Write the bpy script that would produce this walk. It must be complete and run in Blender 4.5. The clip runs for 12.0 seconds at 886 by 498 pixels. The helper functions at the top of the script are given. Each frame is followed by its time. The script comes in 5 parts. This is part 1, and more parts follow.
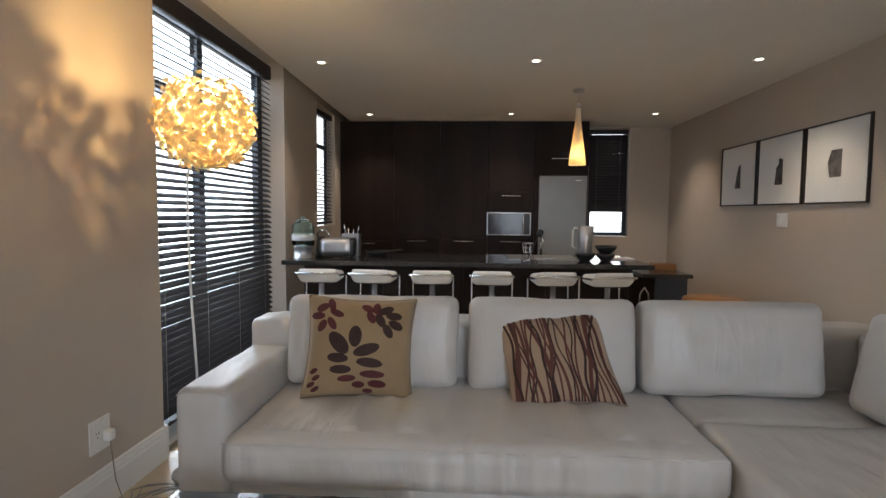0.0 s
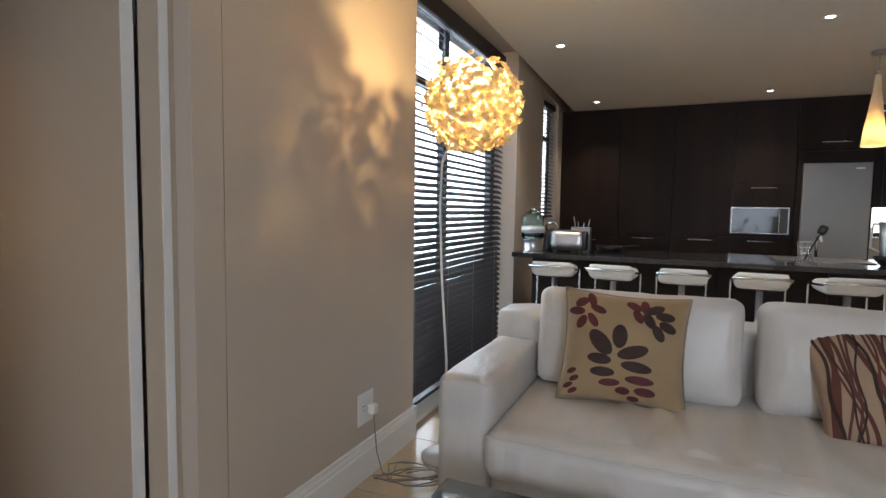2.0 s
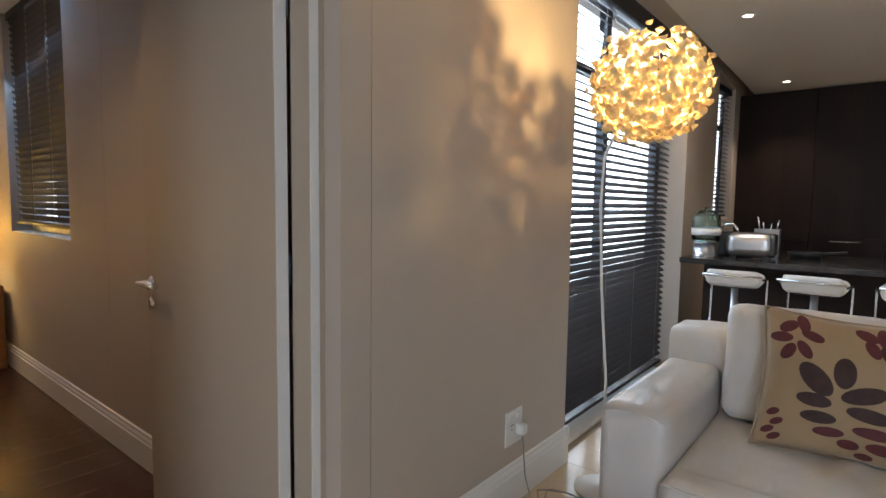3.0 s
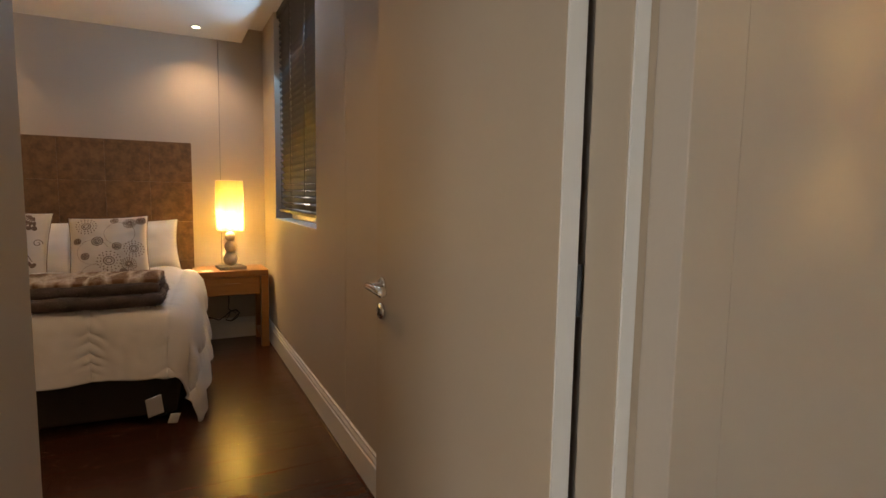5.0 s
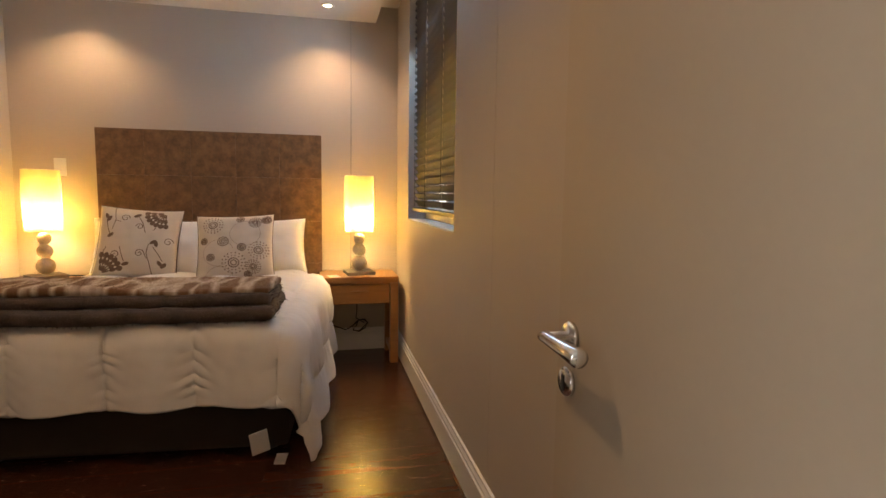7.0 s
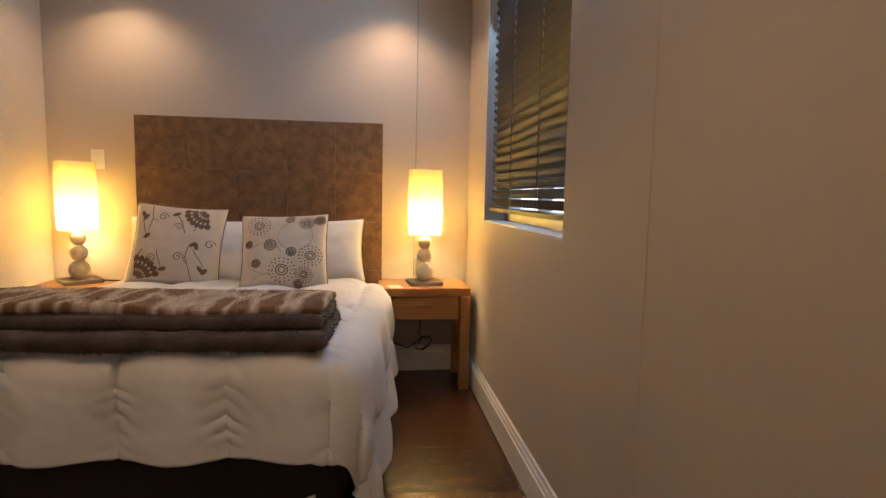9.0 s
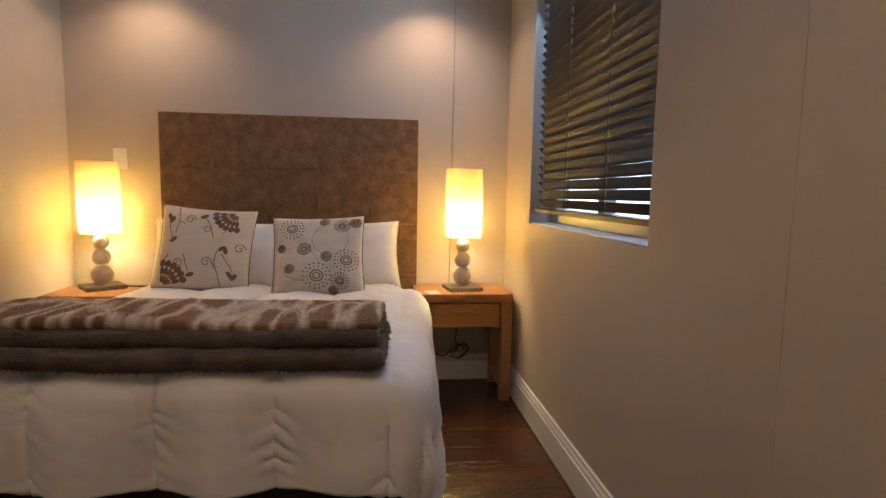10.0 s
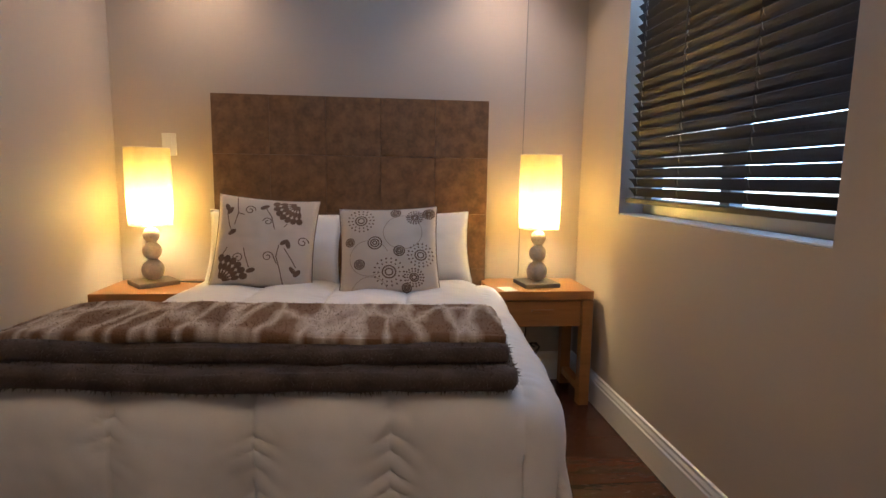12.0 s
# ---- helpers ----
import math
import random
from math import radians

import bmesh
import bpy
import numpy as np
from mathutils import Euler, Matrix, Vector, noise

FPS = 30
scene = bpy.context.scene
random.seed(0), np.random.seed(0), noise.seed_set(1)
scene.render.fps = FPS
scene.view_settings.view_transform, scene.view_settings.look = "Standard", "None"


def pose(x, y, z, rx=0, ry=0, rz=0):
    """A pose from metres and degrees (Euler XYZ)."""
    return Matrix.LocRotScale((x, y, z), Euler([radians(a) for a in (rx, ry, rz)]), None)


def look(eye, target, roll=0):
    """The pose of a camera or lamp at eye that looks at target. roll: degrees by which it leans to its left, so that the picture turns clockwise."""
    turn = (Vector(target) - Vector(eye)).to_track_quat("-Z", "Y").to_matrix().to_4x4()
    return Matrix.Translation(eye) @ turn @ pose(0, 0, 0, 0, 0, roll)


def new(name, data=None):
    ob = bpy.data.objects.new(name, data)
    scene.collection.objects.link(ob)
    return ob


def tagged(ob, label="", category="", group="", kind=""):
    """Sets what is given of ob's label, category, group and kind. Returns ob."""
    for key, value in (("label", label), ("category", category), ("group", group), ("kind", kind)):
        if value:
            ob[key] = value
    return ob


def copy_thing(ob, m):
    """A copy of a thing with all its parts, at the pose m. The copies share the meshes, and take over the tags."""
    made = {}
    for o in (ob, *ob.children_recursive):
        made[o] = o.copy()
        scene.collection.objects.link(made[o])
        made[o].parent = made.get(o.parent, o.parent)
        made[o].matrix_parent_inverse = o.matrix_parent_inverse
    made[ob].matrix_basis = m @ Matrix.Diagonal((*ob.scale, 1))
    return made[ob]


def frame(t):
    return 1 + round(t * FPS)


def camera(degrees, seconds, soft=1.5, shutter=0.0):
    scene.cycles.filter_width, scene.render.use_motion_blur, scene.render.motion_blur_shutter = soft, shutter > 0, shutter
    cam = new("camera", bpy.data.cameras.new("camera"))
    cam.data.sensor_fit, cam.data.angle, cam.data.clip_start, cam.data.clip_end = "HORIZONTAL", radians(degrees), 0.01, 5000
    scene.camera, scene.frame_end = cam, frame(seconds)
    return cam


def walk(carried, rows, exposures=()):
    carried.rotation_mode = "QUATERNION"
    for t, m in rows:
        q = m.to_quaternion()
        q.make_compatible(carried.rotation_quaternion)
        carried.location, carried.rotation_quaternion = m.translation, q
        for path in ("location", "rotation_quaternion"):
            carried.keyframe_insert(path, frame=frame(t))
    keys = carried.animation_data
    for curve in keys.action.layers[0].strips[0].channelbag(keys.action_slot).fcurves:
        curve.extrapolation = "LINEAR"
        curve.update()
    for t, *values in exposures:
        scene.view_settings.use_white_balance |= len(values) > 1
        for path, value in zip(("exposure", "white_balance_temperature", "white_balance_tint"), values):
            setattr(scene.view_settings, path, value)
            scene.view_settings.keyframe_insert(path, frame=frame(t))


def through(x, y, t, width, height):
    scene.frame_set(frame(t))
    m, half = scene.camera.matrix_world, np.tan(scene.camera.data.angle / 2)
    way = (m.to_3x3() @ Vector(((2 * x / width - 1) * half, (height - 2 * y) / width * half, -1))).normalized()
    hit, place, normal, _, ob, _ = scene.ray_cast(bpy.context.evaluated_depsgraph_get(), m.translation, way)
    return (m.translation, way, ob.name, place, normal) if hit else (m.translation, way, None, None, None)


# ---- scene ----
cam = camera(79.2, 12.0)
PATH = [
    (0, (0.273, 0.07, 1.34), (0.159, 2.062, 1.205), 0.5),
    (0.5, (0.214, 0.099, 1.33), (-0.061, 2.074, 1.189), 0.6),
    (1, (0.125, 0.131, 1.314), (-0.309, 2.079, 1.174), 0.7),
    (1.5, (0.024, 0.157, 1.296), (-0.577, 2.06, 1.155), 0.9),
    (2, (-0.055, 0.2, 1.28), (-0.867, 2.022, 1.13), 0.9),
    (2.5, (-0.118, 0.28, 1.305), (-1.156, 1.98, 1.13), 1.0),
    (3, (-0.211, 0.375, 1.29), (-1.472, 1.919, 1.123), 0.8),
    (3.5, (-0.37, 0.441, 1.288), (-1.785, 1.843, 1.107), 0.8),
    (5.5, (-1.013, 0.715, 1.246), (-2.852, 1.476, 1.045), 1.0),
    (6, (-1.207, 0.726, 1.243), (-3.088, 1.376, 1.041), 1.0),
    (6.5, (-1.383, 0.773, 1.229), (-3.296, 1.318, 1.03), 1.0),
    (7, (-1.544, 0.834, 1.213), (-3.483, 1.279, 1.012), 0.8),
    (7.5, (-1.709, 0.834, 1.194), (-3.663, 1.208, 0.99), 0.8),
    (9.5, (-2.255, 0.715, 1.187), (-4.229, 0.961, 0.985), 1.1),
    (10, (-2.348, 0.612, 1.198), (-4.323, 0.85, 0.991), 1.0),
    (10.5, (-2.449, 0.559, 1.196), (-4.425, 0.794, 0.99), 1.0),
    (11, (-2.556, 0.496, 1.201), (-4.531, 0.72, 0.978), 1.0),
    (11.5, (-2.601, 0.412, 1.204), (-4.575, 0.62, 0.961), 0.9),
    (12, (-2.626, 0.289, 1.209), (-4.598, 0.495, 0.946), 0.9),
]
walk(cam, [(t, look(eye, target, roll)) for t, eye, target, roll in PATH],
     exposures=[(0, -0.12, 6200, 10), (1.5, -0.02, 6100, 10), (3, 0.02, 6050, 10), (5.5, 0.22, 7500, 10), (7, 0.56, 7000, 10), (9.5, 0.42, 6100, 10), (10.5, 0.30, 5850, 10), (12, 0.22, 5500, 10)])

# ---- world, sun, large lights ----
world = bpy.data.worlds.new("world")
scene.world = world
world.use_nodes = True
wn = world.node_tree
sky = wn.nodes.new("ShaderNodeTexSky")
sky.sky_type, sky.sun_disc = "NISHITA", False
sky.sun_elevation, sky.sun_rotation = radians(48), radians(150)
sky.air_density, sky.dust_density = 1.0, 4.0
wn.links.new(sky.outputs[0], wn.nodes["Background"].inputs[0])
wn.nodes["Background"].inputs[1].default_value = 0.15

sun = new("sun", bpy.data.lights.new("sun", "SUN"))
sun.data.energy, sun.data.angle, sun.data.color = 1.0, radians(20), (1.0, 0.95, 0.88)
sun.matrix_world = look((4, -7, 12), (0, 0, 0))

WARM, WHITE_WARM = (1.0, 0.66, 0.27), (1.0, 0.80, 0.60)


def lamp(name, kind, m, watts, color, radius=0.03, cone=110, blend=0.6):
    d = bpy.data.lights.new(name, kind)
    d.energy, d.color, d.shadow_soft_size = watts, color, radius
    if kind == "SPOT":
        d.spot_size, d.spot_blend = radians(cone), blend
    ob = new(name, d)
    ob.matrix_world = m
    return ob


def opening_light(name, m, w, h, watts, color):
    d = bpy.data.lights.new(name, "AREA")
    d.shape, d.size, d.size_y, d.energy, d.color = "RECTANGLE", w, h, watts, color
    ob = new(name, d)
    ob.matrix_world = m
    return ob


# added fill from behind the camera; its window is assumed, never in view
opening_light("rear_window_daylight", look((1.6, -2.95, 1.5), (-1.41, 1.6, 0.7)), 1.6, 1.8, 70, (0.82, 0.90, 1.0))
opening_light("patio_daylight", look((-1.75, 3.77, 1.35), (0, 3.77, 1.1)), 1.8, 2.3, 62, (0.72, 0.86, 1.0))

opening_light("bedroom_daylight", look((-4.51, 1.73, 1.83), (-4.3, 0.2, 0.75)), 1.25, 1.5, 35, (0.40, 0.66, 1.0))

# ---- materials ----


def mat(name, col, rough=0.5, metal=0.0, var=0.12, scale=3.0, fine=60.0, bump=0.08, dist=0.004, spec=0.5,
        stretch=(1, 1, 1), coat=0.0, sheen=0.0, rand=0.0, second=None, crease=0.0):
    m = bpy.data.materials.new(name)
    m.use_nodes = True
    n, l = m.node_tree.nodes, m.node_tree.links
    b = n["Principled BSDF"]
    b.inputs["Roughness"].default_value = rough
    b.inputs["Metallic"].default_value = metal
    b.inputs["Specular IOR Level"].default_value = spec
    b.inputs["Coat Weight"].default_value = coat
    b.inputs["Sheen Weight"].default_value = sheen
    tc, mp = n.new("ShaderNodeTexCoord"), n.new("ShaderNodeMapping")
    mp.inputs["Scale"].default_value = stretch
    l.new(tc.outputs["Object"], mp.inputs[0])
    if rand:
        own, far = n.new("ShaderNodeObjectInfo"), n.new("ShaderNodeMath")
        far.operation, far.inputs[1].default_value = "MULTIPLY", 40
        l.new(own.outputs["Random"], far.inputs[0])
        l.new(far.outputs[0], mp.inputs["Location"])
    big, small = n.new("ShaderNodeTexNoise"), n.new("ShaderNodeTexNoise")
    big.inputs["Scale"].default_value, big.inputs["Detail"].default_value = scale, 5
    small.inputs["Scale"].default_value, small.inputs["Detail"].default_value = fine, 4
    for q in (big, small):
        l.new(mp.outputs[0], q.inputs["Vector"])
    add = n.new("ShaderNodeMath")
    add.operation = "MULTIPLY_ADD"
    add.inputs[1].default_value = 0.45
    l.new(small.outputs["Fac"], add.inputs[0])
    l.new(big.outputs["Fac"], add.inputs[2])
    ramp = n.new("ShaderNodeMapRange")
    ramp.inputs["From Min"].default_value, ramp.inputs["From Max"].default_value = 0.42, 1.02
    l.new(add.outputs[0], ramp.inputs["Value"])
    mix = n.new("ShaderNodeMix")
    mix.data_type = "RGBA"
    lo = [c * (1 - var) for c in col]
    hi = [min(1, c * (1 + var)) for c in col] if second is None else list(second)
    mix.inputs["A"].default_value, mix.inputs["B"].default_value = (*lo, 1), (*hi, 1)
    l.new(ramp.outputs[0], mix.inputs["Factor"])
    out = mix.outputs["Result"]
    if rand:
        info, rr, hsv = n.new("ShaderNodeObjectInfo"), n.new("ShaderNodeMapRange"), n.new("ShaderNodeHueSaturation")
        rr.inputs["To Min"].default_value, rr.inputs["To Max"].default_value = 1 - rand, 1 + rand
        l.new(info.outputs["Random"], rr.inputs["Value"])
        l.new(rr.outputs[0], hsv.inputs["Value"])
        l.new(out, hsv.inputs["Color"])
        out = hsv.outputs[0]
    l.new(out, b.inputs["Base Color"])
    rg = n.new("ShaderNodeMapRange")
    rg.inputs["To Min"].default_value, rg.inputs["To Max"].default_value = max(0.02, rough * 0.85), min(1, rough * 1.15)
    l.new(small.outputs["Fac"], rg.inputs["Value"])
    l.new(rg.outputs[0], b.inputs["Roughness"])
    if bump:
        bp = n.new("ShaderNodeBump")
        bp.inputs["Strength"].default_value, bp.inputs["Distance"].default_value = bump, dist
        l.new(add.outputs[0], bp.inputs["Height"])
        l.new(bp.outputs[0], b.inputs["Normal"])
        if crease:
            cm, cn, cb = n.new("ShaderNodeMapping"), n.new("ShaderNodeTexNoise"), n.new("ShaderNodeBump")
            cm.inputs["Scale"].default_value = (11, 2.6, 3)
            cn.inputs["Scale"].default_value, cn.inputs["Detail"].default_value, cn.inputs["Distortion"].default_value = 1.0, 3, 0.6
            cb.inputs["Strength"].default_value, cb.inputs["Distance"].default_value = crease, 0.03
            l.new(tc.outputs["Object"], cm.inputs[0])
            l.new(cm.outputs[0], cn.inputs["Vector"])
            l.new(cn.outputs["Fac"], cb.inputs["Height"])
            l.new(cb.outputs[0], bp.inputs["Normal"])
    return m


def glow_mat(name, col, strength):
    m = bpy.data.materials.new(name)
    m.use_nodes = True
    b = m.node_tree.nodes["Principled BSDF"]
    b.inputs["Base Color"].default_value = (0.9, 0.85, 0.75, 1)
    b.inputs["Emission Color"].default_value = (*col, 1)
    b.inputs["Emission Strength"].default_value = strength
    return m


def thin_mat(name, col, through, rough=0.7, clear=0.0):
    """Cloth or shell that lets light through: half reflects, half transmits."""
    m = bpy.data.materials.new(name)
    m.use_nodes = True
    n, l = m.node_tree.nodes, m.node_tree.links
    b, o = n["Principled BSDF"], n["Material Output"]
    b.inputs["Roughness"].default_value = rough
    t, mx = n.new("ShaderNodeBsdfTranslucent"), n.new("ShaderNodeMixShader")
    tc, ns, mr = n.new("ShaderNodeTexCoord"), n.new("ShaderNodeTexNoise"), n.new("ShaderNodeMix")
    mr.data_type = "RGBA"
    ns.inputs["Scale"].default_value = 40
    l.new(tc.outputs["Object"], ns.inputs["Vector"])
    mr.inputs["A"].default_value = (*[c * 0.92 for c in col], 1)
    mr.inputs["B"].default_value = (*[min(1, c * 1.04) for c in col], 1)
    l.new(ns.outputs["Fac"], mr.inputs["Factor"])
    l.new(mr.outputs["Result"], b.inputs["Base Color"])
    l.new(mr.outputs["Result"], t.inputs["Color"])
    mx.inputs[0].default_value = through
    l.new(b.outputs[0], mx.inputs[1])
    l.new(t.outputs[0], mx.inputs[2])
    l.new(mx.outputs[0], o.inputs["Surface"])
    if clear:
        tr, open_weave = n.new("ShaderNodeBsdfTransparent"), n.new("ShaderNodeMixShader")
        tr.inputs["Color"].default_value = (*col, 1)
        open_weave.inputs[0].default_value = clear
        l.new(mx.outputs[0], open_weave.inputs[1])
        l.new(tr.outputs[0], open_weave.inputs[2])
        l.new(open_weave.outputs[0], o.inputs["Surface"])
    return m


def glass_mat(name, col=(1, 1, 1), rough=0.0, ior=1.45):
    m = bpy.data.materials.new(name)
    m.use_nodes = True
    b = m.node_tree.nodes["Principled BSDF"]
    b.inputs["Base Color"].default_value = (*col, 1)
    b.inputs["Transmission Weight"].default_value = 1
    b.inputs["Roughness"].default_value = rough
    b.inputs["IOR"].default_value = ior
    return m


PAINT = mat("wall_paint", (0.50, 0.43, 0.36), 0.6, var=0.04, scale=1.2, fine=140, bump=0.05, dist=0.002)
DOORPAINT = mat("door_paint", (0.47, 0.39, 0.30), 0.45, var=0.04, scale=1.5, fine=90, bump=0.04, dist=0.001)
CEIL = mat("ceiling_paint", (0.79, 0.755, 0.71), 0.75, var=0.03, scale=1.0, fine=160, bump=0.04, dist=0.002)
WHITE = mat("white_gloss_paint", (0.76, 0.75, 0.73), 0.35, var=0.03, scale=2, fine=50, bump=0.03, dist=0.001)
TILE = mat("cream_floor_tile", (0.60, 0.50, 0.36), 0.16, var=0.10, scale=4, fine=40, bump=0.02, dist=0.001, rand=0.04)
GROUT = mat("grout", (0.35, 0.30, 0.24), 0.85, var=0.1)
PLANK = mat("red_brown_laminate", (0.066, 0.023, 0.012), 0.26, var=0.22, scale=6, fine=70, bump=0.02, dist=0.001,
            stretch=(3.0, 0.35, 1), rand=0.10)
LEATHER = mat("white_leather", (0.65, 0.625, 0.60), 0.30, var=0.05, scale=7, fine=240, bump=0.22, dist=0.005, crease=0.30)
WENGE = mat("dark_wenge_veneer", (0.017, 0.0095, 0.007), 0.45, spec=0.18, var=0.35, scale=5, fine=60, bump=0.05, dist=0.001, stretch=(1, 1, 0.08))
STONE = mat("black_granite", (0.030, 0.028, 0.027), 0.12, var=0.5, scale=40, fine=180, bump=0.0)
CHROME = mat("chrome", (0.86, 0.86, 0.87), 0.20, 1.0, var=0.05, bump=0.0)
SATIN = mat("satin_chrome", (0.82, 0.82, 0.83), 0.42, 0.85, var=0.04, bump=0.0)
STEEL = mat("brushed_steel", (0.55, 0.55, 0.56), 0.33, 1.0, var=0.08, scale=4, fine=120, bump=0.03, dist=0.001, stretch=(1, 1, 0.1))
BLACK = mat("black_plastic", (0.015, 0.015, 0.016), 0.35, var=0.2, bump=0.03)
BLINDWOOD = mat("dark_blind_slat", (0.034, 0.029, 0.031), 0.48, spec=0.35, var=0.35, scale=6, fine=50, bump=0.06, dist=0.001, stretch=(0.2, 0.2, 1))
CORD = mat("blind_cord", (0.25, 0.24, 0.22), 0.7, var=0.1)
ALU = mat("dark_window_frame", (0.045, 0.05, 0.06), 0.4, 0.4, var=0.1, bump=0.02)
ALUGREY = mat("grey_window_frame", (0.30, 0.31, 0.33), 0.4, 0.5, var=0.08, bump=0.02)
GLASS = glass_mat("clear_glass")
GREENGLASS = glass_mat("green_glass", (0.78, 0.97, 0.92))
SUEDE = mat("brown_crushed_velvet", (0.125, 0.062, 0.028), 0.8, var=0.35, scale=18, fine=60, bump=0.3, dist=0.004, sheen=0.12, second=(0.23, 0.125, 0.057), rand=0.02)
OAK = mat("honey_oak", (0.36, 0.155, 0.042), 0.34, var=0.28, scale=5, fine=55, bump=0.05, dist=0.001, stretch=(0.6, 0.12, 1.4))
LINEN = mat("white_cotton", (0.80, 0.78, 0.76), 0.85, var=0.03, scale=8, fine=220, bump=0.15, dist=0.002, sheen=0.2)
CREAM = mat("cream_cotton", (0.63, 0.55, 0.46), 0.85, var=0.05, scale=8, fine=240, bump=0.2, dist=0.002, sheen=0.2)
PRINT = mat("taupe_print", (0.16, 0.10, 0.065), 0.85, var=0.2, scale=30, fine=240, bump=0.1)
TANCLOTH = mat("tan_cloth", (0.36, 0.255, 0.14), 0.75, var=0.10, scale=7, fine=240, bump=0.25, dist=0.002, sheen=0.2)
PETALRED = mat("dark_red_print", (0.10, 0.018, 0.022), 0.7, var=0.3, scale=30, fine=200, bump=0.2)
PETALBROWN = mat("dark_brown_print", (0.045, 0.020, 0.016), 0.7, var=0.3, scale=30, fine=200, bump=0.2)
STRIPECLOTH = mat("beige_woven_cloth", (0.42, 0.30, 0.20), 0.75, var=0.12, scale=8, fine=220, bump=0.25, dist=0.002, sheen=0.2)
DARKBASE = mat("dark_bed_base_cloth", (0.050, 0.036, 0.028), 0.9, var=0.15, fine=200, bump=0.2)
PEBBLE = mat("sandy_ceramic", (0.66, 0.56, 0.42), 0.55, var=0.2, scale=30, fine=120, bump=0.15, dist=0.002)
SLATE = mat("grey_slate", (0.20, 0.17, 0.14), 0.6, var=0.15, scale=20, fine=100, bump=0.1)
SHADE = thin_mat("cream_lampshade", (0.97, 0.80, 0.38), 0.6, clear=0.28)
PETALS = thin_mat("white_shell_petal", (0.88, 0.69, 0.36), 0.08, 0.5)
PENDANTGLASS = thin_mat("opal_glass", (0.95, 0.88, 0.72), 0.5)
BEDBULB = glow_mat("bedside_bulb", (1.0, 0.70, 0.28), 345)
BULB = glow_mat("warm_bulb", (1.0, 0.62, 0.25), 30)
SPOTGLOW = glow_mat("spot_bulb", (1.0, 0.85, 0.62), 18)
PLATE = mat("white_plastic_plate", (0.74, 0.73, 0.70), 0.35, var=0.02, bump=0.0)
PAPER = mat("white_paper", (0.74, 0.73, 0.71), 0.8, var=0.02, bump=0.0)
INK = mat("charcoal_print", (0.03, 0.028, 0.027), 0.8, var=0.5, scale=14, fine=60, bump=0.0, second=(0.16, 0.15, 0.15))
FRAMEDARK = mat("dark_frame_wood", (0.030, 0.022, 0.018), 0.4, var=0.2, fine=60)
GROUND = mat("outdoor_paving", (0.22, 0.21, 0.20), 0.85, var=0.25, scale=0.8, fine=20, bump=0.2)
BAGCLOTH = mat("printed_bag_cloth", (0.10, 0.09, 0.08), 0.8, var=0.3, scale=14, fine=40, bump=0.1, second=(0.62, 0.58, 0.52))
STOOLWHITE = mat("white_stool_vinyl", (0.74, 0.72, 0.68), 0.3, var=0.03, fine=200, bump=0.05)


def fur_mat():
    """Long-pile fur: brown blotches split by pale bands, grey-brown at the rims."""
    m = bpy.data.materials.new("giraffe_fur")
    m.use_nodes = True
    n, l = m.node_tree.nodes, m.node_tree.links
    b = n["Principled BSDF"]
    b.inputs["Roughness"].default_value, b.inputs["Sheen Weight"].default_value = 0.95, 0.08
    tc, mp = n.new("ShaderNodeTexCoord"), n.new("ShaderNodeMapping")
    mp.inputs["Scale"].default_value = (2.6, 10.5, 1.0)
    l.new(tc.outputs["Object"], mp.inputs[0])
    warp, mv = n.new("ShaderNodeTexNoise"), n.new("ShaderNodeMixRGB")
    warp.inputs["Scale"].default_value = 1.6
    l.new(mp.outputs[0], warp.inputs["Vector"])
    mv.blend_type, mv.inputs[0].default_value = "ADD", 0.55
    l.new(mp.outputs[0], mv.inputs[1])
    l.new(warp.outputs["Color"], mv.inputs[2])
    vo = n.new("ShaderNodeTexVoronoi")
    vo.feature = "DISTANCE_TO_EDGE"
    vo.inputs["Scale"].default_value = 1.0
    l.new(mv.outputs[0], vo.inputs["Vector"])
    r = n.new("ShaderNodeValToRGB")
    r.color_ramp.elements[0].position, r.color_ramp.elements[0].color = 0.0, (0.52, 0.43, 0.34, 1)
    r.color_ramp.elements[1].position, r.color_ramp.elements[1].color = 0.17, (0.165, 0.085, 0.040, 1)
    l.new(vo.outputs["Distance"], r.inputs[0])
    l.new(r.outputs[0], b.inputs["Base Color"])
    f = n.new("ShaderNodeTexNoise")
    f.inputs["Scale"].default_value, f.inputs["Detail"].default_value = 170, 3
    l.new(tc.outputs["Object"], f.inputs["Vector"])
    bp = n.new("ShaderNodeBump")
    bp.inputs["Strength"].default_value, bp.inputs["Distance"].default_value = 0.5, 0.006
    l.new(f.outputs["Fac"], bp.inputs["Height"])
    l.new(bp.outputs[0], b.inputs["Normal"])
    return m


FUR = fur_mat()
FURBACK = mat("grey_brown_fur", (0.055, 0.038, 0.031), 0.95, var=0.35, scale=14, fine=150, bump=0.6, dist=0.008, sheen=0.08, second=(0.125, 0.092, 0.078))

# ---- builders ----


